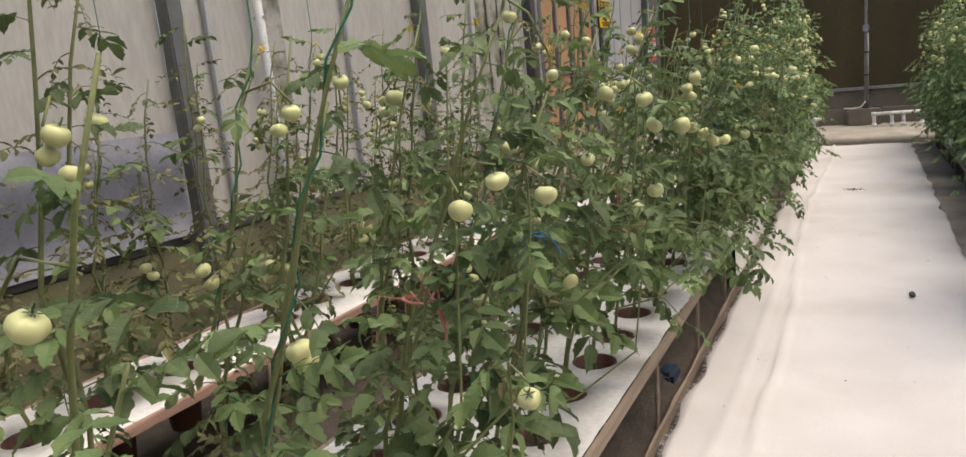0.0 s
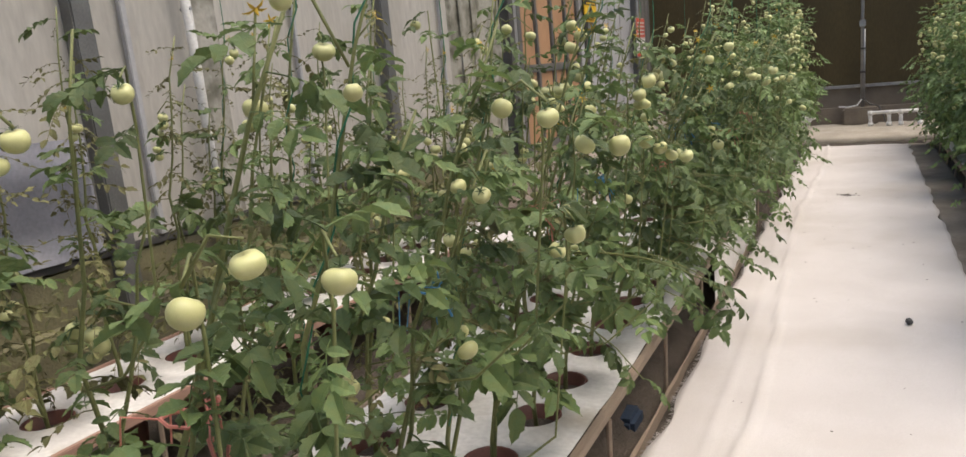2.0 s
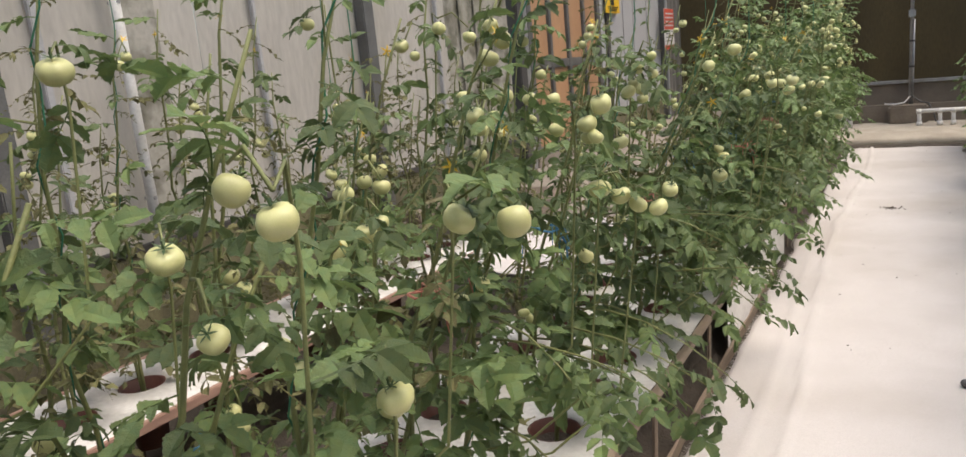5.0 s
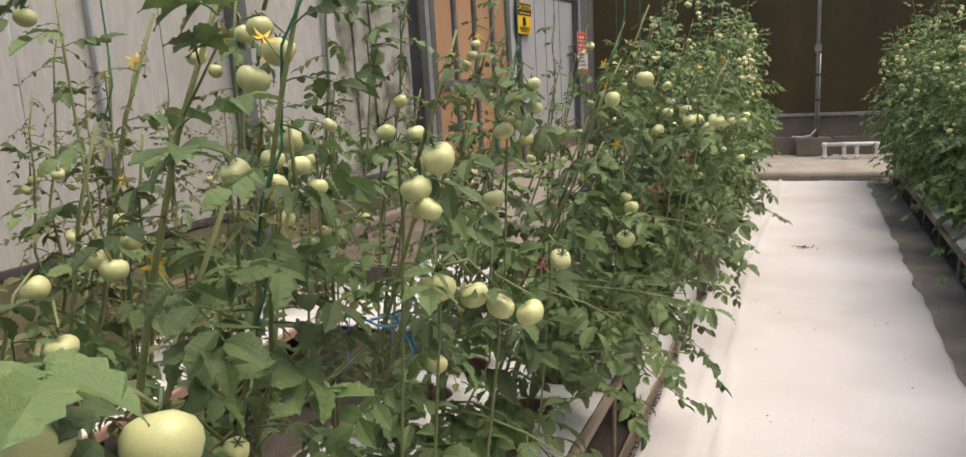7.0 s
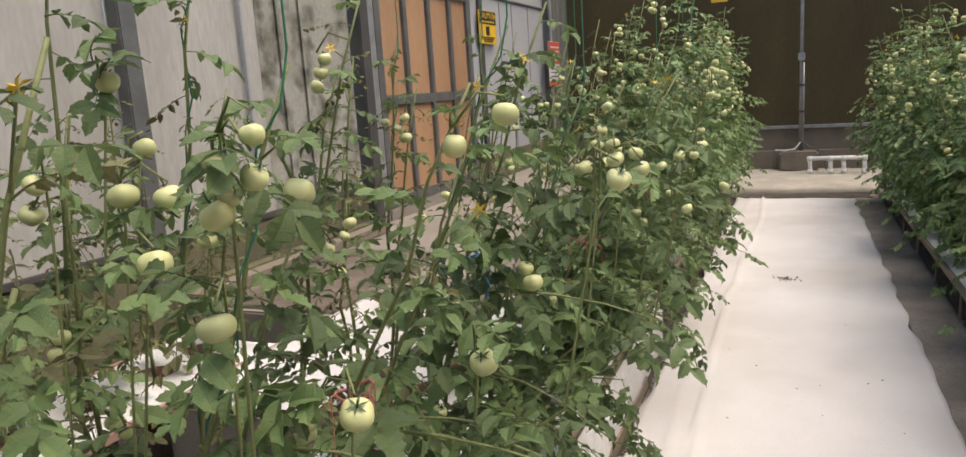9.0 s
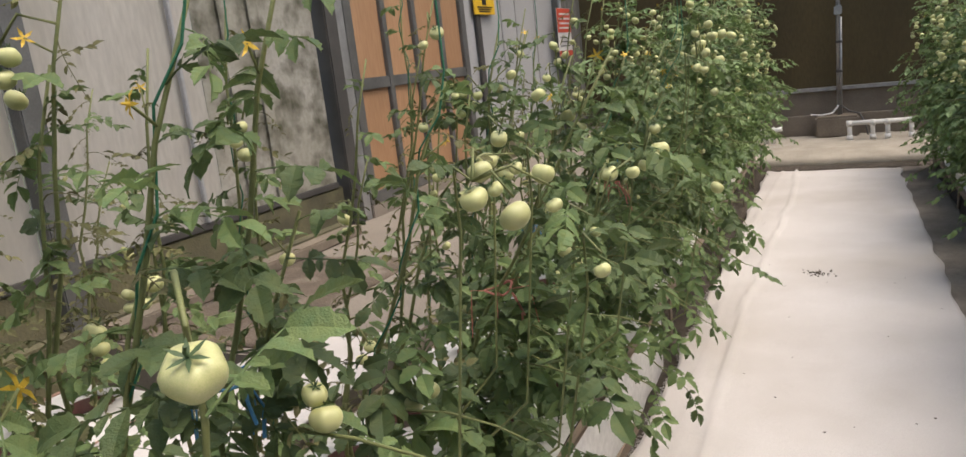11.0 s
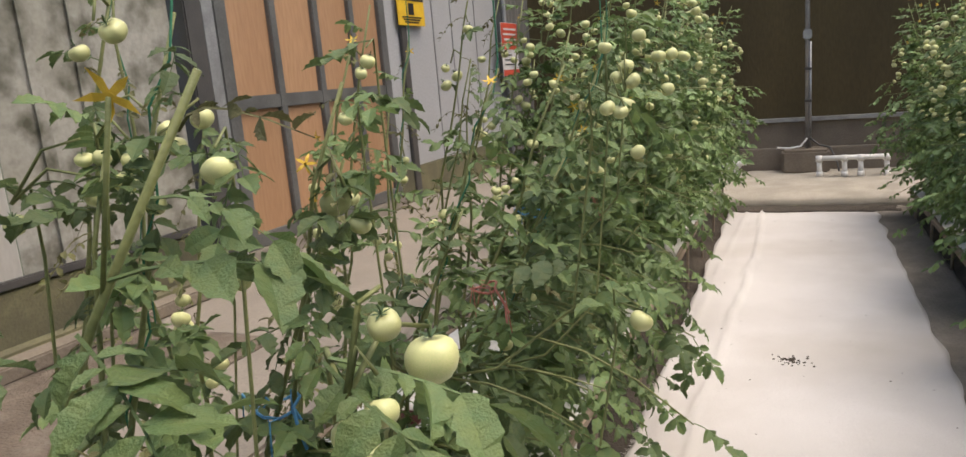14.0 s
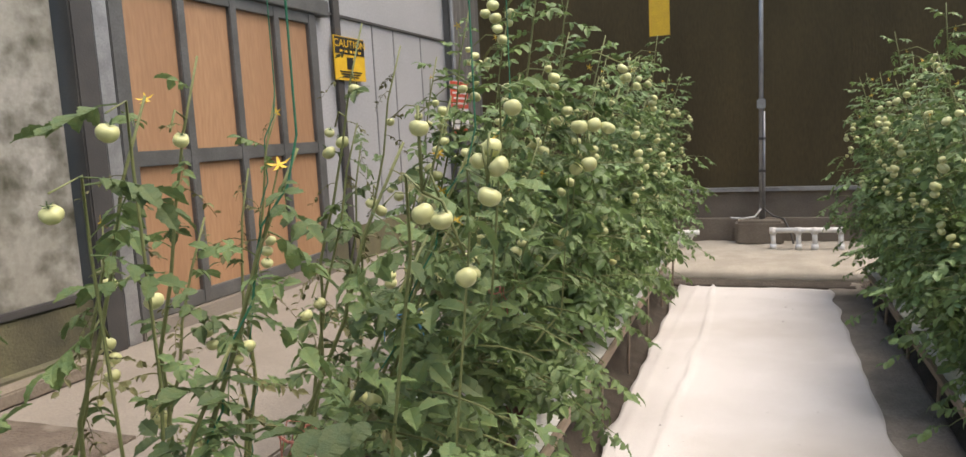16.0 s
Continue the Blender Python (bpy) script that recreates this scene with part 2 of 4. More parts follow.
def cloth_height(x, y):
    fold = 0.03 * math.exp(-((x + 0.42 + 0.05 * math.sin(0.8 * y) + 0.03 * noise.noise((0, 2 * y, 3))) / 0.011) ** 2)
    fold += 0.012 * math.exp(-((x + 0.57 + 0.06 * math.sin(0.6 * y + 1)) / 0.014) ** 2)
    lift = 0.03 * max(0, (-x - 0.6) / 0.12) * (0.6 + 0.4 * noise.noise((1, 2 * y, 0)))
    return 0.022 + 0.006 * noise.noise((2.2 * x, 1.2 * y, 0)) + 0.003 * noise.noise((9 * x, 5 * y, 4)) + fold + lift


bm = sheet(-0.71, 0.67, SY + 0.1, 15.0, 56, 220, cloth_height, 0.006, 0.045)
solid("walkway_cloth", bm, CLOTH, "off-white woven ground cloth, creased and lightly soiled, along the aisle", "ground cloth", smooth=True)
bm = bmesh.new()
rng = random.Random(5)
for k in range(1500):
    y = rng.uniform(1.5, 10.5)
    z = cloth_height(-0.71, y)
    d = Vector((-rng.uniform(0.012, 0.03), rng.uniform(-0.012, 0.012), rng.uniform(-0.012, 0.008)))
    p = Vector((-0.706 + 0.045 * noise.noise((3 * y, 0, 7)), y, z - 0.002))
    tube([p, p + d], 0.0007, 3, bm, False)
solid("cloth_fringe", bm, CLOTH, "frayed white threads along the edge of the walkway cloth", "fringe", kind="stuff")
bm = sheet(-0.765, -0.752, 1.5, 8.6, 2, 60, lambda x, y: 0.055 + 0.012 * noise.noise((0, 1.5 * y, 9)), 0.06)
solid("edging_board", bm, LATH, "thin tan edging strip standing beside the walkway cloth", "edging")

bm = bmesh.new()
bmesh.ops.create_icosphere(bm, subdivisions=2, radius=0.02)
for v in bm.verts:
    v.co *= 1 + 0.3 * noise.noise(v.co * 60)
solid("pebble", bm, STONE, "small dark grey pebble lying on the white cloth", "pebble", at=(0.293, 7.0, 0.04), smooth=True)
bm = bmesh.new()
rng = random.Random(8)
for k in range(60):
    a, r = rng.uniform(0, 6.28), abs(rng.gauss(0, 0.05))
    x, y, s = -0.08 + 1.3 * r * math.cos(a), 10.93 + 0.8 * r * math.sin(a), rng.uniform(0.002, 0.008)
    bmesh.ops.create_icosphere(bm, subdivisions=1, radius=s, matrix=pose(x, y, cloth_height(x, y) + 0.3 * s, rng.uniform(0, 90), 0, rng.uniform(0, 90)) @ Matrix.Diagonal((1.6, 1, 0.6, 1)))
solid("soil_crumbs", bm, SOIL, "scattered dark soil crumbs lying on the white cloth", "debris", kind="stuff")
bm = bmesh.new()
for k in range(70):
    x, y, s = rng.uniform(-0.65, 0.62), rng.uniform(3, 14.8), rng.uniform(0.001, 0.004)
    bmesh.ops.create_icosphere(bm, subdivisions=1, radius=s, matrix=pose(x, y, cloth_height(x, y) + 0.3 * s) @ Matrix.Diagonal((1.8, 1, 0.6, 1)))
solid("leaf_litter", bm, SOIL, "tiny dark bits of litter strewn over the white cloth", "debris", kind="stuff")

# raised concrete floor by the west wall
bm = box(WX, -1.75, 8.1, NY, -0.05, 0.45, 0.012)
solid("floor_terrace", bm, CONCRETE, "raised beige concrete floor in front of the plywood door", "floor", kind="structure")
bm = sheet(-2.40, -1.7, 6.9, 8.40, 20, 40, lambda x, y: 0.466 + 0.008 * noise.noise((4 * x, 4 * y, 2)), 0.01)
solid("spare_cloth", bm, CLOTH, "off-white woven cloth laid over the edge of the concrete", "ground cloth", smooth=True)
bm = box(-2.45, -1.75, 6.9, 8.095, -0.05, 0.445, 0.01)
solid("floor_step", bm, CONCRETE, "beige concrete block under the white cloth", "floor", kind="structure")

bm = box(-3.5, -3.36, 8.11, 10.4, 0.452, 0.53, 0.01)
solid("timber_beam", bm, BROWNWALL, "dark brown weathered beam lying along the wall", "beam")
bm = sheet(-3.34, -2.44, 8.15, 9.7, 14, 30, lambda x, y: 0.462 + 0.008 * noise.noise((5 * x, 5 * y, 3)), 0.02)
solid("dirt_patch", bm, DIRT, "brown dirt swept over the concrete floor", "dirt", kind="stuff", smooth=True)

# ---------------------------------------------------------------- west wall
wall = thing("wall_west", "greenhouse side wall of cloudy sheets on a mossy concrete kerb", "wall", kind="structure")
part("kerb", box(WX - 0.16, WX + 0.02, SY, NY, -0.1, 0.80, 0.012), MOSSY, wall, "stained mossy concrete kerb")
part("kerb_ledge", box(WX + 0.02, WX + 0.14, SY, 10.55, -0.1, 0.52, 0.015), MOSSY, wall, "lower mossy concrete ledge")
part("bottom_rail", box(WX - 0.03, WX + 0.035, SY, 10.6, 0.80, 0.845, 0.006), DARK, wall, "dark metal bottom rail")


def ribbed(y0, y1, z0, z1, mat, name="sheet", step=0.30):
    bm = bmesh.new()
    n = max(2, round((y1 - y0) / 0.05))
    for side in (0.0, -0.008):
        last = None
        for i in range(n + 1):
            y = y0 + (y1 - y0) * i / n
            u = (y % step) / step
            x = WX + side + (0.004 if u < 0.06 else 0.0)
            pair = bm.verts.new((x, y, z0)), bm.verts.new((x, y, z1))
            if last:
                bm.faces.new((last[0], pair[0], pair[1], last[1]))
            last = pair
    part(name, bm, mat, wall)


for y0, y1, m in ((SY, -0.1, SHEET), (-0.1, 2.55, SHEET), (2.56, 5.15, SHEET), (5.16, 6.5, SHEET), (6.51, 8.02, SHEET), (8.03, 9.35, SHEET), (9.36, 10.62, SHEET_DIRTY)):
    ribbed(y0, y1, 0.84, EAVE, m, step=0.62)
for y, w, d in ((2.4, 0.09, 0.10), (5.2, 0.12, 0.10), (8.09, 0.13, 0.10), (-0.2, 0.1, 0.1)):
    part("post", box(WX + 0.006, WX + d, y - w / 2, y + w / 2, 0.5, EAVE, 0.008), STEEL, wall, "dark grey steel post")
for y, w in ((5.5, 0.04), (3.8, 0.03), (6.95, 0.03), (9.15, 0.025)):
    part("glazing_bar", box(WX + 0.014, WX + 0.05, y - w / 2, y + w / 2, 0.85, EAVE, 0.005), PANEL, wall)
for y, w in ((9.62, 0.07), (9.93, 0.10), (6.1, 0.22)):
    part("stained_strip", box(WX + 0.014, WX + 0.022, y - w / 2, y + w / 2, 0.85, EAVE), SHEET_DIRTY, wall, "grimy overlap of two sheets")
part("eaves_beam", box(WX - 0.05, WX + 0.09, SY, NY, EAVE, EAVE + 0.12, 0.01), STEEL, wall)
part("door_lintel", box(WX - 0.05, WX + 0.10, 10.6, 13.45, 2.76, 2.90, 0.01), STEEL, wall, "grey steel lintel above the door")
part("sheet_above_door", box(WX - 0.012, WX, 10.62, 13.4, 2.90, EAVE), SHEET, wall)
part("jamb", box(WX - 0.06, WX + 0.10, 10.66, 10.82, 0.45, 2.76, 0.01), DARK, wall, "dark steel door jamb")
part("jamb_strip", box(WX - 0.04, WX + 0.08, 10.83, 10.95, 0.45, 2.76, 0.008), GALV, wall, "pale metal strip by the door")
part("end_panel_lower", box(WX - 0.012, WX, 13.30, 16.34, 0.45, 2.80), PANEL, wall, "pale grey wall panel")
part("end_panel_upper", box(WX - 0.012, WX, 13.30, 16.34, 2.83, EAVE), PANEL, wall, "pale grey wall panel")
part("panel_seam", box(WX - 0.01, WX + 0.02, 13.45, 16.34, 2.80, 2.83, 0.004), DARK, wall)
part("cable_duct", box(WX + 0.002, WX + 0.04, 13.62, 13.74, 0.45, 3.1, 0.006), DARK, wall, "black vertical cable duct")
for y in (14.42, 14.9, 15.6):
    part("panel_joint", box(WX + 0.001, WX + 0.008, y - 0.01, y + 0.01, 0.45, 2.80), GALV, wall)
part("corner_post", box(WX - 0.02, WX + 0.09, 16.34, 16.50, 0.45, EAVE, 0.01), STEEL, wall, "grey steel post beside the curtain")
part("corner_pipe", tube([(WX + 0.12, 16.33, 0.45), (WX + 0.12, 16.33, EAVE)], 0.025, 10), GALV, wall, "white pipe on the post")
bm = bmesh.new()
last = None
for i in range(61):
    y = 16.5 + i / 60
    x = WX + 0.03 + 0.03 * math.sin(i * 0.75) + 0.015 * math.sin(i * 0.31)
    pair = bm.verts.new((x, y, 0.45)), bm.verts.new((x, y, EAVE))
    if last:
        bm.faces.new((last[0], pair[0], pair[1], last[1]))
    last = pair
part("curtain", bm, GREYCLOTH, wall, "dull grey hanging curtain", True)
pipe = thing("downpipe", "white plastic downpipe running down the sheet wall", "pipe", (WX + 0.09, 5.92, 0.8))
part("pipe", tube([(0, 0, -0.28), (0, 0, 1.2), (0.0, -0.03, 2.6)], 0.03, 12), WHITEPAINT, pipe, smooth=True)
for z in (0.3, 1.35):
    part("bracket", tube([(-0.05, 0, z), (0, 0, z), (0.034, 0, z)], 0.012, 6), GALV, pipe)

part("threshold", box(WX - 0.1, WX + 0.09, 10.96, 13.29, 0.40, 0.56, 0.008), CONCRETE, wall, "worn concrete threshold")

# plywood door with grey frame
door = thing("door_1", "orange-brown plywood sliding door in a grey steel frame, closed", "door", (WX + 0.02, 0, 0), kind="structure")
ys, zs = (11.02, 11.58, 12.13, 12.67, 13.2), (0.60, 1.60, 2.74)
for k in range(4):
    for j in range(2):
        part("panel", box(0, 0.02, ys[k] + 0.01, ys[k + 1] - 0.01, zs[j] + 0.02, zs[j + 1] - 0.02), PLY, door)
for k, y in enumerate(ys):
    w = 0.06 if k in (0, 4) else 0.04
    part("stile", box(0.004, 0.055, y - w, y + w, 0.565, 2.755, 0.006), STEEL, door, "grey steel stile")
for z in (0.615, 1.60, 2.72):
    part("rail", box(0.002, 0.05, 11.03, 13.2, z - 0.05, z + 0.05, 0.005), STEEL, door, "grey steel rail")


def lettering(text, size, place, mat, parent):
    cu = bpy.data.curves.new("lettering", "FONT")
    cu.body, cu.size, cu.extrude, cu.align_x, cu.align_y = text, size, 0.001, "CENTER", "CENTER"
    cu.materials.append(mat)
    ob = new("lettering", cu)
    ob.parent, ob.matrix_local = parent, place
    return ob


FACE_E = Matrix(((0, 0, 1, 0), (1, 0, 0, 0), (0, 1, 0, 0), (0, 0, 0, 1)))
sign = thing("caution_sign", "yellow and black caution sign fixed to the grey panel wall", "sign", (WX + 0.06, 13.84, 2.43))
sign.scale = (1, 1.14, 0.87)
part("board", box(-0.012, 0, -0.25, 0.25, -0.25, 0.22, 0.002), YELLOW, sign)
part("header", box(0.001, 0.004, -0.24, 0.24, 0.03, 0.21), BLACK, sign)
lettering("CAUTION", 0.115, Matrix.Translation((0.006, 0, 0.14)) @ FACE_E, YELLOW, sign)
for i in range(5):
    part("text_bar", box(0.004, 0.006, -0.17 + 0.075 * i, -0.12 + 0.075 * i, 0.05, 0.075), YELLOW, sign)
part("symbol", box(0.001, 0.004, -0.06, 0.04, -0.13, 0.0), BLACK, sign)
for i in range(3):
    part("text_bar", box(0.001, 0.004, -0.18 + 0.02 * i, 0.18 - 0.03 * i, -0.165 - 0.028 * i, -0.15 - 0.028 * i), BLACK, sign)
sign = thing("notice", "red and white printed notice hanging on the corner post", "sign", (WX + 0.16, 16.36, 1.97))
part("sheet", box(-0.006, 0, -0.3, 0.3, -0.34, 0.34, 0.001), PAPER, sign)
part("red_field", box(0.001, 0.003, -0.295, 0.295, 0.0, 0.335), RED, sign)
part("red_band", box(0.001, 0.003, -0.295, 0.295, -0.335, -0.26), RED, sign)
for i in range(4):
    part("text_bar", box(0.003, 0.005, -0.24 + 0.03 * (i % 2), 0.24, 0.05 + 0.065 * i, 0.075 + 0.065 * i), PAPER, sign)
for i in range(3):
    part("text_bar", box(0.001, 0.003, -0.22, 0.2 - 0.08 * i, -0.2 + 0.06 * i, -0.185 + 0.06 * i), BLACK, sign)

# ---------------------------------------------------------------- north end
north = thing("wall_north", "end wall with a dark cooling pad above brown block-work", "wall", kind="structure")
part("block_wall", box(WX, EX, NY, NY + 0.2, -0.1, 0.73, 0.01), BROWNWALL, north)
part("ledge", box(WX, EX, NY - 0.12, NY, -0.1, 0.40, 0.012), BROWNWALL, north, "worn brown block ledge")
part("sill", box(WX, EX, NY - 0.05, NY + 0.1, 0.735, 0.785, 0.006), GALV, north, "pale metal sill")
rng = random.Random(3)
x = WX
while x < EX:
    w = 0.6
    part("pad", box(x, min(x + w, EX), NY + 0.05 + rng.uniform(0, 0.008), NY + 0.2, 0.785, 4.9), PAD, north)
    x += w
kerb = sheet(-2.2, 2.6, 15.45, 17.38, 50, 24, lambda x, y: 0.115 + 0.012 * noise.noise((3 * x, 3 * y, 1)) + 0.012 * noise.noise((12 * x, 9 * y, 1)) - 0.05 * max(0, 15.6 - y) / 0.15, 0.13)
solid("kerb", kerb, SAND, "low crumbling sandy concrete kerb at the end of the aisle", "kerb", kind="structure", smooth=True)
# thin dark strip before the kerb: its shadow line, put in as colour
bm = sheet(-1.2, 1.3, 15.1, 15.5, 40, 6, lambda x, y: 0.012 + 0.01 * noise.noise((8 * x, 8 * y, 1)), 0.02)
solid("gutter", bm, SOIL, "dark soil strip standing in for the shadow in front of the kerb", "gutter", kind="structure", smooth=True)
solid("footing_block", box(-0.24, 0.32, NY - 0.42, NY - 0.125, 0.10, 0.40, 0.03), BROWNWALL, "brown stained concrete footing under the pole", "block")
pole = thing("pole", "thin pale galvanised pole with a clamp, standing on the footing", "pole", (0.065, NY - 0.17, 0.39))
part("shaft", tube([(0, 0, 0), (0, 0, 4.4)], 0.028, 10), GALV, pole, smooth=True)
part("lower_pipe", tube([(0.035, -0.02, 0.02), (0.035, -0.02, 1.35)], 0.014, 8), GALV, pole, smooth=True)
part("clamp", box(-0.05, 0.05, -0.05, 0.05, 1.38, 1.50, 0.012), GALV, pole, "grey pipe clamp")
for z in (0.6, 1.0):
    part("band", box(-0.036, 0.055, -0.04, 0.034, z, z + 0.03, 0.004), DARK, pole)
hose = thing("cable", "thin white cable looping from the pole over the wall ledge", "cable", (0.065, NY - 0.2, 0.42))
part("loop", tube([(0.0, -0.06, 0.12), (-0.08, -0.08, 0.02), (-0.22, -0.1, 0.0), (-0.36, -0.05, 0.01)], 0.012, 6), WHITEPAINT, hose)
part("loop", tube([(0.03, -0.06, 0.12), (0.14, -0.09, 0.03), (0.26, -0.13, 0.0), (0.33, -0.25, -0.14), (0.36, -0.3, -0.28)], 0.012, 6), DARK, hose)


def manifold(x0, n, gap):
    ob = thing("pvc_manifold", "white plastic pipe rack with upright branches on the kerb", "pipes", (x0, 16.72, 0.11))
    w = gap * (n - 1)
    part("header_pipe", tube([(-0.03, 0, 0.23), (w + 0.03, 0, 0.235)], 0.032, 10), WHITEPAINT, ob, smooth=True)
    for i in range(n):
        u = gap * i + (0.03 if i % 2 else -0.02)
        part("branch", tube([(u, 0, 0.22), (u + 0.008, 0, 0.0)], 0.03, 10), WHITEPAINT, ob, smooth=True)
        part("elbow", tube([(u, 0, 0.19), (u, 0, 0.262)], 0.042, 10), WHITEPAINT, ob, smooth=True)
        part("socket", tube([(u + 0.006, 0, 0.0), (u + 0.005, 0, 0.07)], 0.04, 10), WHITEPAINT, ob, smooth=True)
    return ob


manifold(0.21, 4, 0.225)
bm = None
for i in range(3):
    pv = thing("pvc_stub", "short white plastic pipe bend rising from the kerb", "pipe", (-0.95 + 0.09 * i, 16.8, 0.11), "pipe stubs")
    part("bend", tube([(0, 0, 0), (0.0, 0, 0.12), (0.05, 0, 0.19), (0.12, 0, 0.2)], 0.034, 10), WHITEPAINT, pv, smooth=True)
card = thing("sticky_trap", "yellow sticky insect trap card hanging on a thread", "insect trap", (-1.08, 16.8, 2.70))
part("wire", tube([(0, 0, 0.9), (0, 0.78, 0.9)], 0.004, 4), DARK, card)
part("card", box(-0.12, 0.12, -0.004, 0.0, 0.0, 0.48, 0.001), YELLOW, card)
part("thread", tube([(0, 0, 0.47), (0, 0, 1.0)], 0.003, 4), DARK, card)

# ---------------------------------------------------------------- other walls and roof
east = thing("wall_east", "greenhouse side wall of cloudy sheets on a concrete kerb", "wall", kind="structure")
part("kerb", box(EX, EX + 0.16, SY, NY, -0.1, 0.8, 0.01), MOSSY, east)
part("sheet", box(EX + 0.04, EX + 0.05, SY, NY, 0.8, EAVE), SHEET, east)
for k in range(8):
    part("post", box(EX - 0.02, EX + 0.04, SY + 0.3 + 2.8 * k, SY + 0.42 + 2.8 * k, 0, EAVE, 0.008), STEEL, east)
south = thing("wall_south", "plain end wall of cloudy sheets behind the entrance", "wall", kind="structure")
part("sheet", box(WX, EX, SY - 0.02, SY, -0.05, EAVE + 0.9), SHEET, south)
roof = thing("ceiling", "glazed greenhouse roof on grey steel rafters", "roof", kind="structure")
ridge, mid = EAVE + 1.1, (WX + EX) / 2
bmg, bmr = bmesh.new(), bmesh.new()
for a, b in ((WX, mid), (mid, EX)):
    za, zb = (EAVE + 0.12, ridge) if a == WX else (ridge, EAVE + 0.12)
    vs = [bmg.verts.new(p) for p in ((a, SY, za), (b, SY, zb), (b, NY, zb), (a, NY, za))]
    bmg.faces.new(vs)
    for k in range(8):
        y = SY + 0.3 + 2.8 * k
        tube([(a, y, za - 0.05), (b, y, zb - 0.05)], 0.035, 6, bmr)
panes = part("panes", bmg, GLASS, roof)
panes.visible_shadow = False
part("rafters", bmr, STEEL, roof)
part("tie_wires", tube([(-0.6, SY, 3.55), (-0.6, NY, 3.55)], 0.006, 4, tube([(1.2, SY, 3.55), (1.2, NY, 3.55)], 0.006, 4)), GALV, roof)

# ---------------------------------------------------------------- growing benches and pots
pot_mesh = mesh_of("pot", turned([(0.066, -0.27), (0.092, 0.0), (0.096, 0.004), (0.088, 0.002), (0.076, -0.10), (0.066, -0.26), (0.0, -0.262)], 20), POT, True)
bm = bmesh.new()
bmesh.ops.create_circle(bm, cap_ends=True, cap_tris=True, segments=20, radius=0.079)
for v in bm.verts:
    v.co.z = 0.008 * noise.noise(v.co * 30)
soil_mesh = mesh_of("soil", bm, SOIL)


drip_mesh = mesh_of("drip_tube", tube([(-0.13, 0.02, 0.004), (-0.12, 0.02, 0.07), (-0.07, 0.01, 0.11), (-0.02, 0.0, 0.06), (0.0, 0.0, -0.05)], 0.003, 5), DARK)


def film_top(x0, x1, cols, y0, y1, step, z, name, label):
    """White film with a round hole over every pot; returns the pots' places."""
    bm, places = bmesh.new(), []
    n = round((y1 - y0) / step)
    for c in range(cols):
        for r in range(n):
            ax, bx = x0 + (x1 - x0) * c / cols, x0 + (x1 - x0) * (c + 1) / cols
            ay, by = y0 + step * r, y0 + step * (r + 1)
            cx, cy = (ax + bx) / 2 + random.uniform(-0.02, 0.02), (ay + by) / 2 + random.uniform(-0.015, 0.015)
            places.append((cx, cy, z))
            inner, outer, skirt, sides = [], [], [], 24
            for k in range(sides):
                a = k * math.tau / sides
                ca, sa = math.cos(a), math.sin(a)
                f = 1 / max(abs(ca), abs(sa))
                ox, oy = (ax + bx) / 2 + (bx - ax) / 2 * ca * f, (ay + by) / 2 + (by - ay) / 2 * sa * f
                rr = 0.099 * (1 + 0.08 * noise.noise((9 * cx + ca, 9 * cy + sa, 0)))
                inner.append(bm.verts.new((cx + rr * ca, cy + rr * sa, z + 0.006)))
                skirt.append(bm.verts.new((cx + rr * ca, cy + rr * sa, z - 0.012)))
                outer.append(bm.verts.new((ox, oy, z + 0.012 * noise.noise((6 * ox, 6 * oy, 3)) - 0.004)))
            for k in range(sides):
                j = (k + 1) % sides
                bm.faces.new((inner[k], outer[k], outer[j], inner[j]))
                bm.faces.new((skirt[k], inner[k], inner[j], skirt[j]))
    bmesh.ops.remove_doubles(bm, verts=bm.verts[:], dist=0.0005)
    return bm, places


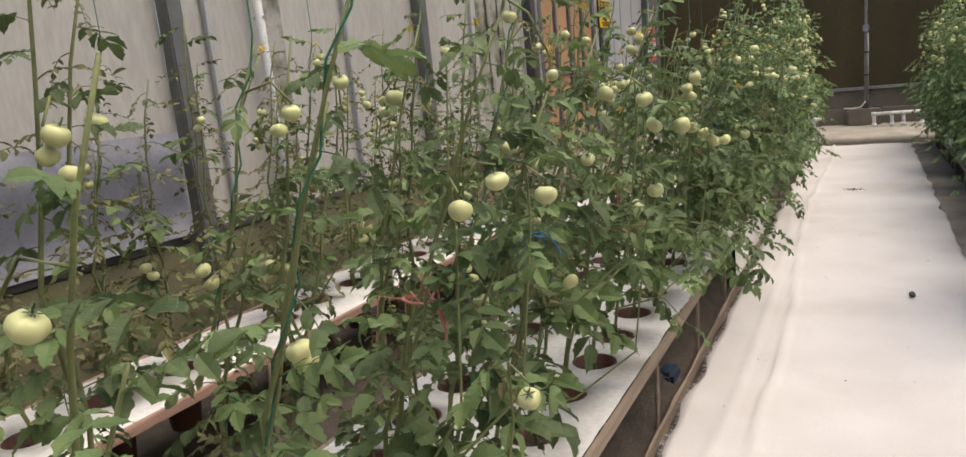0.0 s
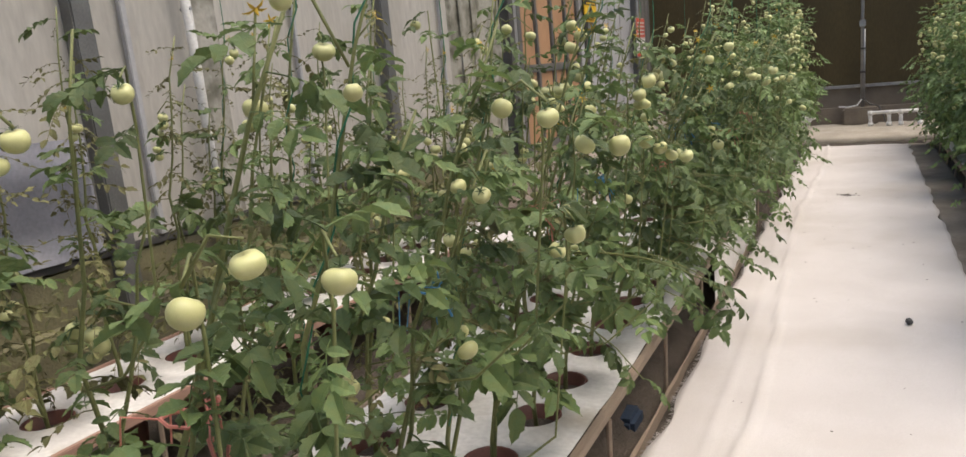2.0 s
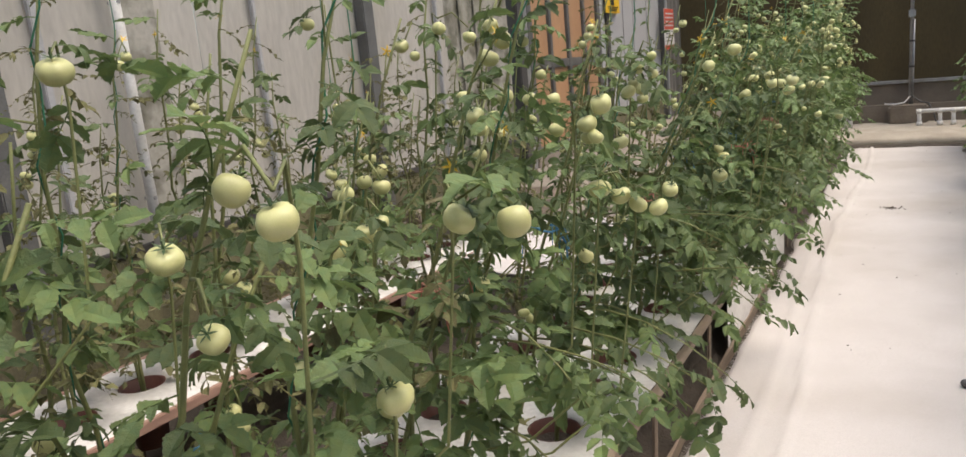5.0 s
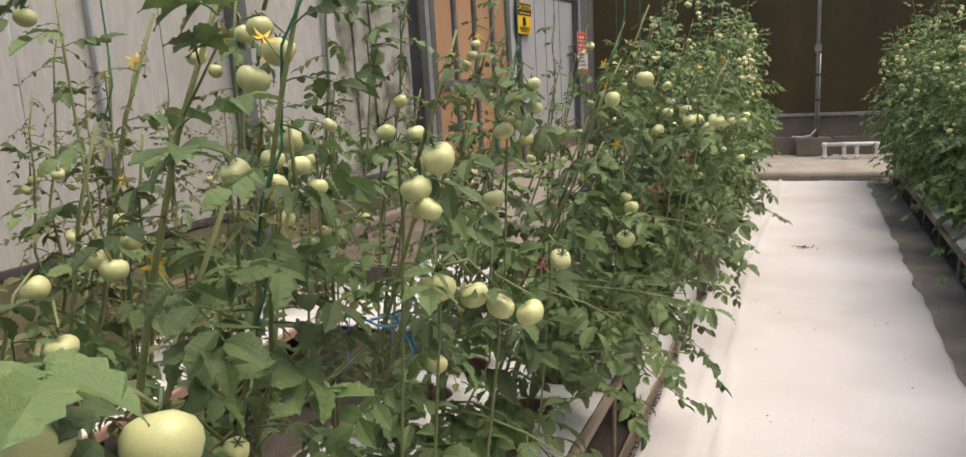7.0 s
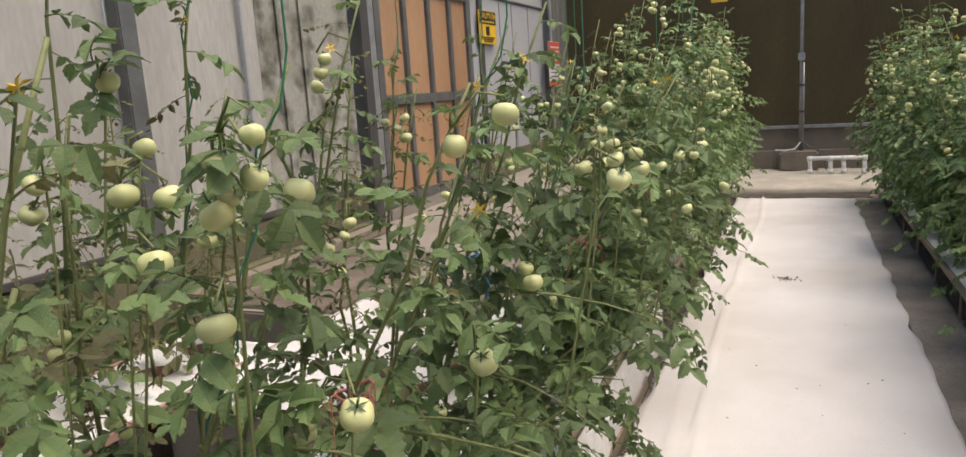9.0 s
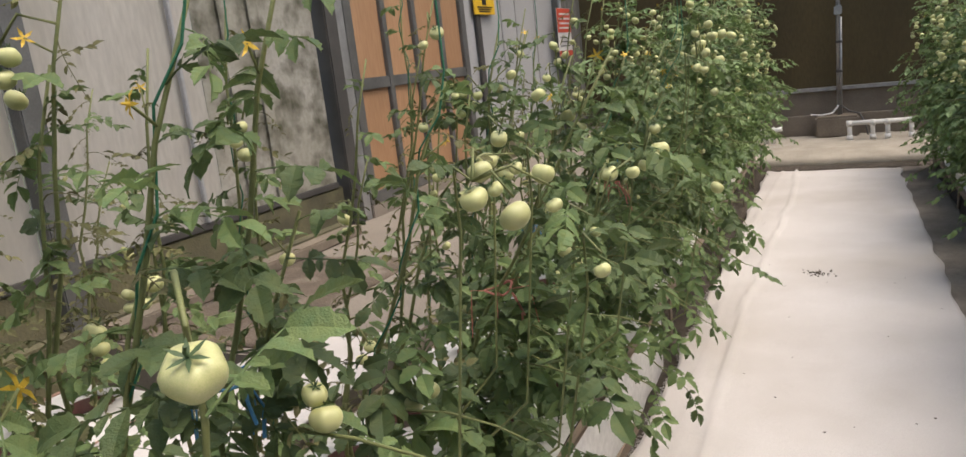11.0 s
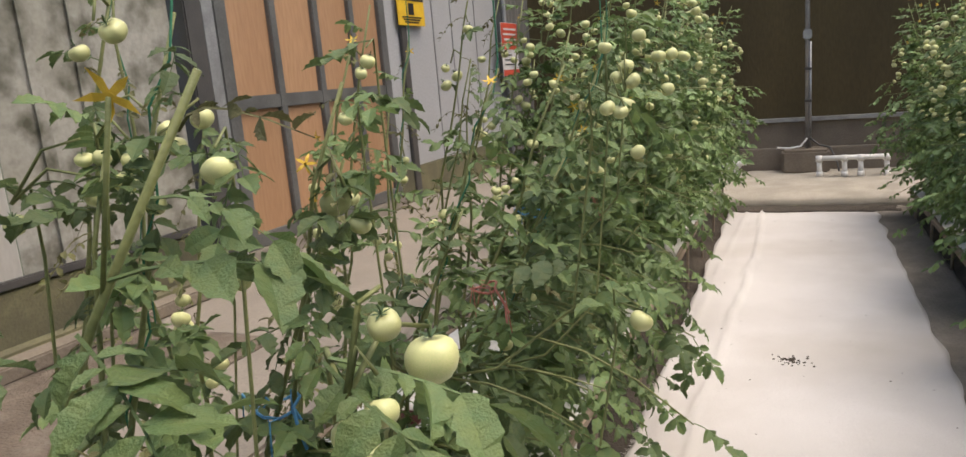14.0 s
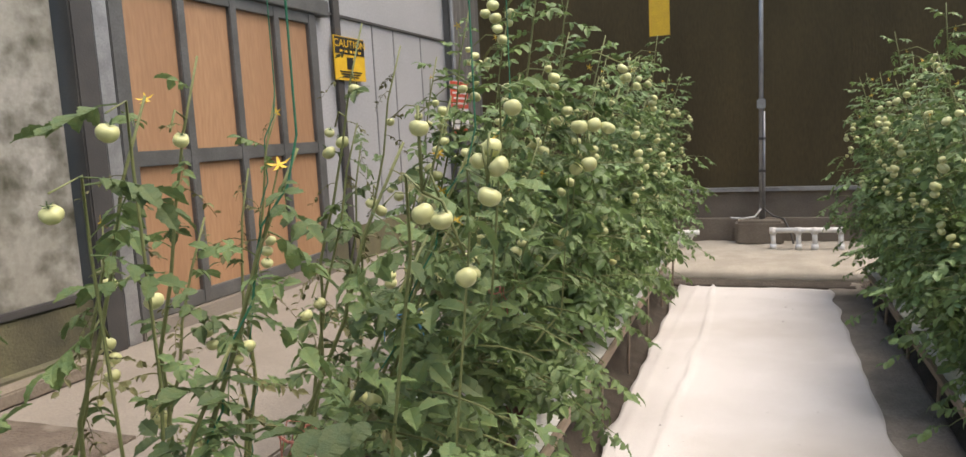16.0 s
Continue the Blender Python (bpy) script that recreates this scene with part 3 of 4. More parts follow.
def bench(x0, x1, cols, y0, y1, step, z, front, timber, label, skirt_from=None, skirt_to=None):
    """front: the x of the rail on the aisle's side."""
    ob = thing("growing_bench", label, "bench", (0, 0, 0))
    bm, places = film_top(x0, x1, cols, y0, y1, step, z, "film", label)
    part("film", bm, FILM, ob, "white plastic film with round planting holes", True)
    other = x0 if abs(front - x1) < abs(front - x0) else x1
    for xr in (front, other):
        part("rail", box(xr - 0.014, xr + 0.014, y0, y1, z - 0.04, z + 0.002, 0.004), timber, ob, "weathered timber edge rail")
        y = y0 + 0.25
        while y < y1:
            part("stake", tube([(xr, y, -0.05), (xr + 0.01, y + 0.01, z - 0.04)], 0.011, 6), LATH, ob)
            y += 0.92
    y = y0 + step
    while y < y1:
        part("crossbar", box(min(x0, x1), max(x0, x1), y - 0.015, y + 0.015, z - 0.03, z - 0.012), timber, ob)
        y += step * 2
    if skirt_from is not None:
        s = 0.02 if front > other else -0.02
        bm = bmesh.new()
        last = None
        n = 90
        for i in range(n + 1):
            yy = skirt_from + (skirt_to - skirt_from) * i / n
            w = 0.016 * noise.noise((0, 4 * yy, 2))
            row = [bm.verts.new((front + s * 1.3 + w * q * 1.5, yy, z - 0.005 - (z - 0.03 - 0.07 * abs(noise.noise((0, 1.3 * yy, 8)))) * q)) for q in (0, 0.5, 1)]
            if last:
                for a in (0, 1):
                    bm.faces.new((last[a], row[a], row[a + 1], last[a + 1]))
            last = row
        part("skirt", bm, FILM, ob, "white film hanging down the bench side", True)
    for p in places:
        po = thing("plant_pot", "reddish brown plastic pot with dark soil set in the bench", "pot", p, "pots in the benches")
        part("wall", pot_mesh, POT, po)
        so = part("soil", soil_mesh, SOIL, po)
        so.location = (0, 0, -0.05)
        if z < 0.3:
            part("drip_tube", drip_mesh, DARK, po, "thin black irrigation tube").rotation_euler[2] = random.uniform(-0.6, 0.6)
    return places


BENCH_A = bench(-1.73, -0.81, 2, 1.9, 15.16, 0.34, 0.35, -0.79, LATH, "long low bench covered in white film beside the aisle", 7.1, 9.2)
BENCH_B = bench(-3.05, -2.43, 1, 2.2, 7.64, 0.34, 0.46, -2.42, TIMBER, "low bench of white film edged with pinkish timber by the wall")
BENCH_C = bench(0.99, 1.97, 2, 6.2, 15.04, 0.34, 0.22, 0.97, LATH, "long low bench covered in white film along the far row")

bm = bmesh.new()
last = None
for k in range(61):
    y = 3.2 + 1.9 * k / 60
    row = [bm.verts.new((WX + 0.06 + 0.012 * math.sin(0.9 * k) * q + 0.02 * q * noise.noise((0, 3 * y, q)), y, z)) for q, z in ((0.2, 1.47 + 0.015 * noise.noise((0, 2 * y, 4))), (0.8, 1.25), (1.0, 1.05), (0.6, 0.848))]
    if last:
        for a in range(3):
            bm.faces.new((last[a], row[a], row[a + 1], last[a + 1]))
    last = row
bmesh.ops.solidify(bm, geom=bm.faces[:], thickness=0.004)
solid("plastic_tarp", bm, TANK, "blue-grey plastic tarp draped against the sheet wall", "tarp", smooth=True)
bm = box(-0.06, 0.06, -0.09, 0.09, 0, 0.08, 0.02)
solid("blue_box", bm, BLUEBOX, "small blue plastic box lying on the soil", "box", at=(-0.88, 5.45, 0.0))

# ---------------------------------------------------------------- tomato plants


def leaflet(rng, length, width):
    """Half-folded lobed leaflet along +y, as rows of left edge, midrib, right edge."""
    prof = (0.0, 0.24, 0.44, 0.43, 0.53, 0.47, 0.49, 0.36, 0.33, 0.15, 0.0)
    rows = []
    n = len(prof) - 1
    droop, fold = rng.uniform(0.15, 0.45), rng.uniform(0.1, 0.5)
    for i, p in enumerate(prof):
        s = i / n
        y, z = length * s, -droop * length * s * s
        w1, w2 = width * p * rng.uniform(0.85, 1.15), width * p * rng.uniform(0.85, 1.15)
        back = 0.03 * length * (1 if i in (2, 4, 6, 8) else -0.4)
        wave = 0.06 * width * math.sin(5 * s + rng.uniform(0, 1))
        rows.append((Vector((-w1, y + back, z + fold * w1 + wave)), Vector((0, y, z)), Vector((w2, y + back, z + fold * w2 - wave))))
    return rows


def compound_leaf(seed, curl=0.5, lush=1.0):
    """Verts and faces of one tomato leaf about 1 long, along +y from its petiole's foot."""
    rng = random.Random(seed)
    verts, faces = [], []

    def spine(s):
        return Vector((0.06 * math.sin(3 * s + seed), s, 0.16 * s - curl * s * s))

    k = 5
    for i in range(k + 1):
        s = i / k * 0.8
        r = 0.013 * (1 - 0.7 * s)
        c = spine(s)
        for a in range(3):
            verts.append(c + r * Vector((math.cos(a * 2.094), 0, math.sin(a * 2.094))))
    for i in range(k):
        for a in range(3):
            b = (a + 1) % 3
            faces.append((3 * i + a, 3 * i + b, 3 * i + 3 + b, 3 * i + 3 + a))
    sites = [(0.74, 0, 0.36)]
    for s, ln in ((0.25, 0.22), (0.45, 0.34), (0.64, 0.32)):
        for side in (-1, 1):
            sites.append((s + rng.uniform(-0.03, 0.03), side * rng.uniform(50, 80), ln * rng.uniform(0.8, 1.15)))
    for s in (0.35, 0.55):
        sites.append((s, rng.choice((-1, 1)) * 75, 0.13))
    for s, turn, ln in sites:
        m = Matrix.Translation(spine(s)) @ pose(0, 0, 0, rng.uniform(-35, 5), rng.uniform(-30, 30), -turn)
        rows = leaflet(rng, ln * lush, ln * 0.56 * lush)
        base = len(verts)
        for row in rows:
            verts.extend(m @ v for v in row)
        for i in range(len(rows) - 1):
            a = base + 3 * i
            faces += [(a, a + 1, a + 4, a + 3), (a + 1, a + 2, a + 5, a + 4)]
    return [v.copy() for v in verts], faces


LEAVES = [compound_leaf(s, c, l) for s, c, l in ((1, 0.45, 1.1), (2, 0.7, 1.1), (3, 0.3, 1.15), (4, 0.9, 1.0), (5, 0.55, 1.2), (6, 0.8, 0.95), (7, 0.2, 1.1))]


def leaf_mesh(verts, faces, mat, name="leaf"):
    me = bpy.data.meshes.new(name)
    me.from_pydata([tuple(v) for v in verts], [], faces)
    me.materials.append(mat)
    return me


LEAF_MESH = [leaf_mesh(v, f, LEAF) for v, f in LEAVES]
DRY_MESH = [leaf_mesh(v, f, LEAF_DRY) for v, f in (compound_leaf(11, 1.2, 0.5), compound_leaf(12, 1.4, 0.42), compound_leaf(13, 0.7, 0.7), compound_leaf(14, 0.9, 0.6))]


def tomato_mesh(seed):
    rng = random.Random(seed)
    ribs, deep, flat = rng.choice((4, 5, 6)), rng.uniform(0.05, 0.12), rng.uniform(0.74, 0.92)
    bm = bmesh.new()
    prof = [(0.03, -0.99), (0.34, -0.93), (0.66, -0.74), (0.89, -0.42), (1.0, -0.02), (0.97, 0.36), (0.81, 0.68), (0.54, 0.86), (0.27, 0.87), (0.06, 0.80)]
    turned([(r, z * flat) for r, z in prof], 28, bm)
    ph = rng.uniform(0, 6)
    for v in bm.verts:
        a = math.atan2(v.co.y, v.co.x)
        k = 1 + deep * math.cos(ribs * a + ph) * (0.4 + 0.6 * max(0, v.co.z)) + 0.05 * math.cos(a + ph)
        v.co.x *= k
        v.co.y *= k
    return mesh_of("tomato", bm, FRUIT, True)


TOMATO = [tomato_mesh(s) for s in range(6)]


def calyx_mesh():
    bm = bmesh.new()
    for k in range(6):
        a = k * math.tau / 6
        d, e = Vector((math.cos(a), math.sin(a), 0)), Vector((-math.sin(a), math.cos(a), 0))
        p = [bm.verts.new(v) for v in (0.05 * e + Vector((0, 0, 0.84)), -0.05 * e + Vector((0, 0, 0.84)), 0.35 * d - 0.09 * e + Vector((0, 0, 0.93)), 0.35 * d + 0.09 * e + Vector((0, 0, 0.93)), 0.75 * d + Vector((0, 0, 1.0 + 0.15 * math.sin(3 * k))))]
        bm.faces.new((p[0], p[1], p[2], p[3]))
        bm.faces.new((p[3], p[2], p[4]))
    tube([(0, 0, 0.8), (0.05, 0, 1.1), (0.0, 0.1, 1.45)], 0.07, 5, bm)
    return mesh_of("calyx", bm, CALYX)


CALYX_MESH = calyx_mesh()


def flower_mesh():
    bm = bmesh.new()
    for k in range(5):
        a = k * math.tau / 5
        d, e = Vector((math.cos(a), math.sin(a), 0)), Vector((-math.sin(a), math.cos(a), 0))
        p = [bm.verts.new(v) for v in (0.1 * e, -0.1 * e, 0.5 * d - 0.14 * e + Vector((0, 0, 0.08)), 0.5 * d + 0.14 * e + Vector((0, 0, 0.08)), d + Vector((0, 0, -0.12)))]
        bm.faces.new((p[0], p[1], p[2], p[3]))
        bm.faces.new((p[3], p[2], p[4]))
    tube([(0, 0, 0), (0, 0, 0.5)], [0.16, 0.05], 6, bm)
    return mesh_of("flower", bm, PETAL)


FLOWER = flower_mesh()
PLANT_LABEL = "staked tomato plant with dark green leaves and pale unripe fruit"


def hang_tomato(parent, place, r, rng, calyx=True):
    to = part("tomato", TOMATO[rng.randrange(6)], FRUIT, parent)
    to.matrix_local = pose(*place, rng.uniform(-35, 35), rng.uniform(-35, 35), rng.uniform(0, 360)) @ Matrix.Diagonal((r, r, r, 1))
    if calyx:
        part("calyx", CALYX_MESH, CALYX, to, "green calyx")


def stem_path(rng, height, lean, wob=0.05):
    n = 9
    return [Vector((lean[0] * (i / n) ** 1.3 + wob * noise.noise((i * 0.5, rng.random(), 1)), lean[1] * i / n + wob * noise.noise((i * 0.5, 5, rng.random())), height * i / n - 0.05)) for i in range(n + 1)]


def along(path, s):
    f = s * (len(path) - 1)
    i = min(int(f), len(path) - 2)
    return path[i].lerp(path[i + 1], f - i)


def leaf_pose(p, angle, lift, size, rng):
    return Matrix.Translation(p) @ pose(0, 0, 0, 0, 0, angle) @ pose(0, 0, 0, lift, rng.uniform(-25, 25), 0) @ Matrix.Diagonal((size, size, size, 1))


def tomato_plant(place, height, lean, seed, n_leaf, fruits, own=(), big=0.25, dry=0.0, joined=False, twine=False, tie=None, aisle=0.0, shoots=0, low=0.17):
    """A plant on the soil of its pot. own: fruits at given places in the world; joined: the foliage as one mesh."""
    rng = random.Random(seed)
    base = Vector(place) - Vector((0, 0, 0.05))
    ob = thing("tomato_plant", PLANT_LABEL, "tomato plant", base, "tomato plants")
    stems = [stem_path(rng, height * k, (lean[0] * k + rng.uniform(-0.05, 0.05), lean[1] + rng.uniform(-0.10, 0.10))) for k in (1.0, rng.uniform(0.75, 0.92))]
    bm = bmesh.new()
    for st in stems:
        tube(st, [0.0085 * (1 - 0.075 * i) for i in range(len(st))], 6, bm)
    allv, allf = [], []
    for k in range(n_leaf):
        st = stems[k % 2]
        s = low + (0.99 - low) * (k + rng.random()) / n_leaf
        p = along(st, s)
        size = big * rng.uniform(0.75, 1.25) * (1.12 - 0.62 * s)
        angle = k * 137.5 + rng.uniform(-30, 30)
        if aisle and rng.random() < 0.45:
            angle = -90 * aisle + rng.uniform(-55, 55)
            size *= 1.3 if s < 0.6 else 1.1
        m = leaf_pose(p, angle, rng.uniform(-35, 40), size, rng)
        if rng.random() < dry:
            lf = part("leaf", DRY_MESH[rng.randrange(4)], LEAF_DRY, ob, "dry curled leaf")
            lf.matrix_local = m
        elif joined:
            verts, faces = LEAVES[rng.randrange(7)]
            b = len(allv)
            allv.extend(m @ v for v in verts)
            allf.extend(tuple(i + b for i in f) for f in faces)
        else:
            lf = part("leaf", LEAF_MESH[rng.randrange(7)], LEAF, ob)
            lf.matrix_local = m
    for k in range(shoots):
        a = along(stems[k % 2], rng.uniform(0.28, 0.6))
        reach, yy, sag = rng.uniform(0.28, 0.55), rng.uniform(-0.15, 0.15), rng.uniform(0.05, 0.3)
        pts = [a + Vector((reach * u, yy * u, 0.10 * u - sag * u * u)) for u in (0, 0.25, 0.5, 0.75, 1.0)]
        tube(pts, [0.004, 0.0036, 0.003, 0.0025, 0.002], 5, bm)
        for q in range(5):
            u = 0.35 + 0.65 * q / 4
            m = leaf_pose(along(pts, u), -90 + rng.choice((-1, 1)) * rng.uniform(0, 65), rng.uniform(-60, -5), big * rng.uniform(0.5, 0.8), rng)
            if joined:
                verts, faces = LEAVES[rng.randrange(7)]
                b = len(allv)
                allv.extend(m @ v for v in verts)
                allf.extend(tuple(i + b for i in f) for f in faces)
            else:
                lf = part("leaf", LEAF_MESH[rng.randrange(7)], LEAF, ob)
                lf.matrix_local = m
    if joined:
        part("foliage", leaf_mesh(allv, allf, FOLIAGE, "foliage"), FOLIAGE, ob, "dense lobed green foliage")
    trusses = []
    for w in own:
        p = Vector(w[:3]) - base
        top = p + Vector((0, 0, 0.03))
        mate = min(trusses, key=lambda q: (q - top).length, default=None)
        if mate and (mate - top).length < 0.14:
            tube([mate, mate.lerp(top, 0.5) + Vector((0, 0, 0.03)), top], [0.0028, 0.0024, 0.002], 5, bm)
            hang_tomato(ob, p, w[3], rng)
            continue
        st = min(stems, key=lambda q: min((v - p).length for v in q))
        a = min((along(st, i / 20) for i in range(6, 21)), key=lambda v: (v - p - Vector((0, 0, 0.05))).length)
        far = (a - p).length
        if far > 0.12:
            # a side stem that leaves low and rises beneath the fruit
            a = along(st, min(0.8, max(0.12, (p.z - 0.55) / height)))
            flat = Vector((p.x - a.x, p.y - a.y, 0))
            side = Vector((rng.uniform(-0.02, 0.02), 0.05, 0))
            c = Vector((a.x, a.y, p.z - 0.06)) + 0.9 * flat + side
            way = [a, a + 0.45 * flat + Vector((0, 0, 0.05)), a + 0.78 * flat + side + Vector((0, 0, 0.18)), c, c + Vector((0, 0, 0.11)), top]
            tube(way, [0.0036, 0.0034, 0.003, 0.0027, 0.0023, 0.0018], 6, bm)
            for q in range(4):
                lf = part("leaf", LEAF_MESH[rng.randrange(7)], LEAF, ob)
                lf.matrix_local = leaf_pose(along(way, rng.uniform(0.35, 0.9)), rng.uniform(0, 360), rng.uniform(-40, 30), big * rng.uniform(0.5, 0.85), rng)
        else:
            tube([a, a.lerp(top, 0.6) + Vector((0, 0, 0.025)), top], [0.0034, 0.0028, 0.002], 5, bm)
        trusses.append(top)
        hang_tomato(ob, p, w[3], rng)
    done = 0
    while done < fruits:
        st, s = stems[rng.randrange(2)], rng.uniform(0.45, 0.97)
        a, ang = along(st, s), rng.uniform(0, 6.28)
        d = Vector((math.cos(ang), math.sin(ang), 0)) * (rng.uniform(0.14, 0.27) if joined else rng.uniform(0.05, 0.12))
        tip = a + d - Vector((0, 0, 0.03))
        tube([a, a + 0.6 * d + Vector((0, 0, 0.02)), tip], 0.003, 5, bm)
        for q in range(rng.choice((1, 2, 2, 3))):
            r = rng.uniform(0.016, 0.025)
            off = Vector((rng.uniform(-0.03, 0.03), rng.uniform(-0.03, 0.03), -0.034 * q - 0.02))
            hang_tomato(ob, tip + off, r, rng, not joined)
            done += 1
    for k in range((rng.randrange(3) if dry else 1) if not joined else 1):
        p = along(stems[k % 2], rng.uniform(0.9, 1.0)) + Vector((rng.uniform(-0.05, 0.05), rng.uniform(-0.05, 0.05), 0.0))
        q = along(stems[k % 2], 0.9)
        tube([q, p], 0.002, 4, bm)
        fl = part("flower", FLOWER, PETAL, ob, "yellow star flower")
        fl.matrix_local = pose(*p, rng.uniform(60, 150), 0, rng.uniform(0, 360)) @ Matrix.Diagonal((0.02, 0.02, 0.02, 1))
    part("stem", bm, STEM, ob, smooth=True)
    if twine:
        st = stems[0]
        pts = [along(st, i / 24) + 0.011 * Vector((math.cos(i * 1.9), math.sin(i * 1.9), 0)) for i in range(6, 24)]
        pts += [st[-1] + Vector((0.0, 0, 0.02)), Vector((st[-1].x, st[-1].y, 3.2))]
        part("twine", tube(pts, 0.002, 5), TWINE, ob, "green support twine")
    if tie:
        c = along(stems[0], 0.62)
        ring = [c + 0.03 * Vector((math.cos(a * 0.7), 1.6 * math.sin(a * 0.7), 0.25 * math.sin(a * 1.3))) for a in range(10)]
        tb = tube(ring, 0.003, 5)
        tube([ring[0], ring[0] + Vector((0.02, 0.01, -0.05)), ring[0] + Vector((0.03, -0.01, -0.09))], 0.0035, 4, tb)
        tube([ring[0], ring[0] + Vector((0.03, -0.03, -0.02)), ring[0] + Vector((0.05, -0.04, -0.05))], 0.003, 4, tb)
        for q in range(5):
            e, f = ring[q * 2], Vector((rng.uniform(-0.05, 0.06), rng.uniform(-0.05, 0.05), 0))
            tube([e, e + f + Vector((0, 0, 0.015)), e + 1.3 * f - Vector((0, 0, rng.uniform(0.03, 0.1)))], 0.0016, 4, tb)
        part("tie", tb, tie, ob, "plastic string tie")
    return ob


# fruit trusses whose places are known: x, y, height, radius
TRUSS_1 = [(-0.48, 2.95, 1.067, 0.02), (-0.606, 3.007, 1.377, 0.021), (-0.555, 3.057, 1.42, 0.021), (-0.498, 3.138, 1.38, 0.021), (-0.554, 3.17, 1.703, 0.013),
           (-0.492, 3.201, 1.592, 0.012), (-1.097, 3.37, 1.623, 0.02), (-0.468, 3.752, 1.51, 0.021), (-0.641, 3.796, 1.359, 0.019), (-0.583, 3.806, 1.529, 0.021),
           (-1.282, 3.879, 1.567, 0.031), (-0.493, 3.924, 1.25, 0.023), (-1.13, 3.98, 1.688, 0.028), (-0.953, 3.984, 1.388, 0.029), (-0.572, 4.011, 1.191, 0.021),
           (-0.563, 4.22, 1.407, 0.027), (-0.486, 4.257, 1.395, 0.028), (-0.855, 4.352, 1.343, 0.021), (-0.963, 4.535, 1.32, 0.021), (-1.107, 4.545, 1.253, 0.028),
           (-1.123, 4.625, 1.366, 0.021), (-1.196, 4.79, 1.368, 0.021), (-0.765, 4.798, 1.561, 0.021), (-0.58, 4.827, 1.488, 0.022)]
TRUSS_2 = [(-0.563, 4.828, 1.459, 0.019), (-0.554, 4.851, 1.528, 0.025), (-0.573, 4.854, 1.336, 0.027), (-0.588, 4.858, 1.457, 0.02), (-1.406, 4.891, 1.793, 0.021),
           (-0.545, 4.923, 1.306, 0.024), (-0.562, 4.945, 1.303, 0.019), (-0.922, 4.947, 1.476, 0.021), (-0.519, 4.961, 1.279, 0.024), (-0.468, 4.964, 1.271, 0.023),
           (-0.954, 4.986, 1.515, 0.021), (-0.911, 5.003, 1.501, 0.021), (-0.983, 5.036, 1.396, 0.021), (-0.966, 5.123, 1.443, 0.021), (-1.206, 5.247, 1.76, 0.021),
           (-1.154, 5.264, 1.55, 0.021), (-1.12, 5.278, 1.725, 0.021), (-0.637, 5.384, 1.588, 0.019), (-0.599, 5.397, 1.572, 0.017), (-0.601, 5.405, 1.619, 0.015),
           (-1.197, 5.411, 1.466, 0.021), (-0.679, 5.421, 1.523, 0.023), (-0.666, 5.431, 1.545, 0.016), (-0.715, 5.432, 1.372, 0.025)]
TRUSS_3 = [(-0.613, 5.575, 1.201, 0.026), (-1.008, 5.621, 1.401, 0.028), (-1.266, 5.622, 1.536, 0.021), (-1.13, 5.684, 1.507, 0.027), (-1.149, 5.706, 1.707, 0.021),
           (-1.054, 5.715, 1.499, 0.027), (-1.095, 5.716, 1.588, 0.02), (-0.531, 5.8, 1.567, 0.02), (-0.505, 5.801, 1.204, 0.024), (-0.457, 5.841, 1.612, 0.023),
           (-0.287, 5.889, 1.498, 0.02), (-0.456, 6.625, 1.453, 0.023), (-0.393, 6.637, 1.423, 0.026), (-0.35, 6.697, 1.426, 0.014), (-0.482, 6.711, 1.483, 0.022),
           (-0.291, 6.737, 1.306, 0.015), (-0.622, 6.928, 1.393, 0.03), (-0.558, 6.929, 1.412, 0.017), (-0.521, 6.956, 1.449, 0.014), (-0.586, 6.965, 1.465, 0.022),
           (-0.471, 6.973, 1.433, 0.023), (-0.374, 6.98, 1.311, 0.012), (-0.349, 7.023, 1.419, 0.018), (-0.588, 7.039, 1.5, 0.019)]
TRUSS_4 = [(-0.307, 7.04, 1.417, 0.014), (-0.337, 7.266, 1.394, 0.016), (-0.316, 7.278, 1.41, 0.013), (-0.314, 7.293, 1.472, 0.013), (-0.323, 7.376, 1.412, 0.024),
           (-1.06, 7.55, 1.493, 0.016), (-0.688, 7.558, 1.557, 0.021), (-0.956, 7.601, 1.522, 0.017), (-0.97, 7.606, 1.575, 0.013), (-0.948, 7.616, 1.575, 0.013),
           (-0.915, 7.622, 1.538, 0.017), (-0.876, 7.631, 1.503, 0.016), (-0.907, 7.632, 1.568, 0.015), (-0.851, 7.66, 1.583, 0.016), (-0.816, 7.682, 1.617, 0.017),
           (-1.081, 7.997, 1.284, 0.027), (-1.021, 8.021, 1.266, 0.031), (-0.871, 8.133, 1.584, 0.016), (-0.322, 8.24, 1.151, 0.023), (-0.874, 8.248, 1.694, 0.017),
           (-0.374, 8.276, 1.564, 0.016), (-0.375, 8.279, 1.677, 0.013), (-0.353, 8.284, 1.555, 0.016), (-0.323, 8.288, 1.476, 0.015)]
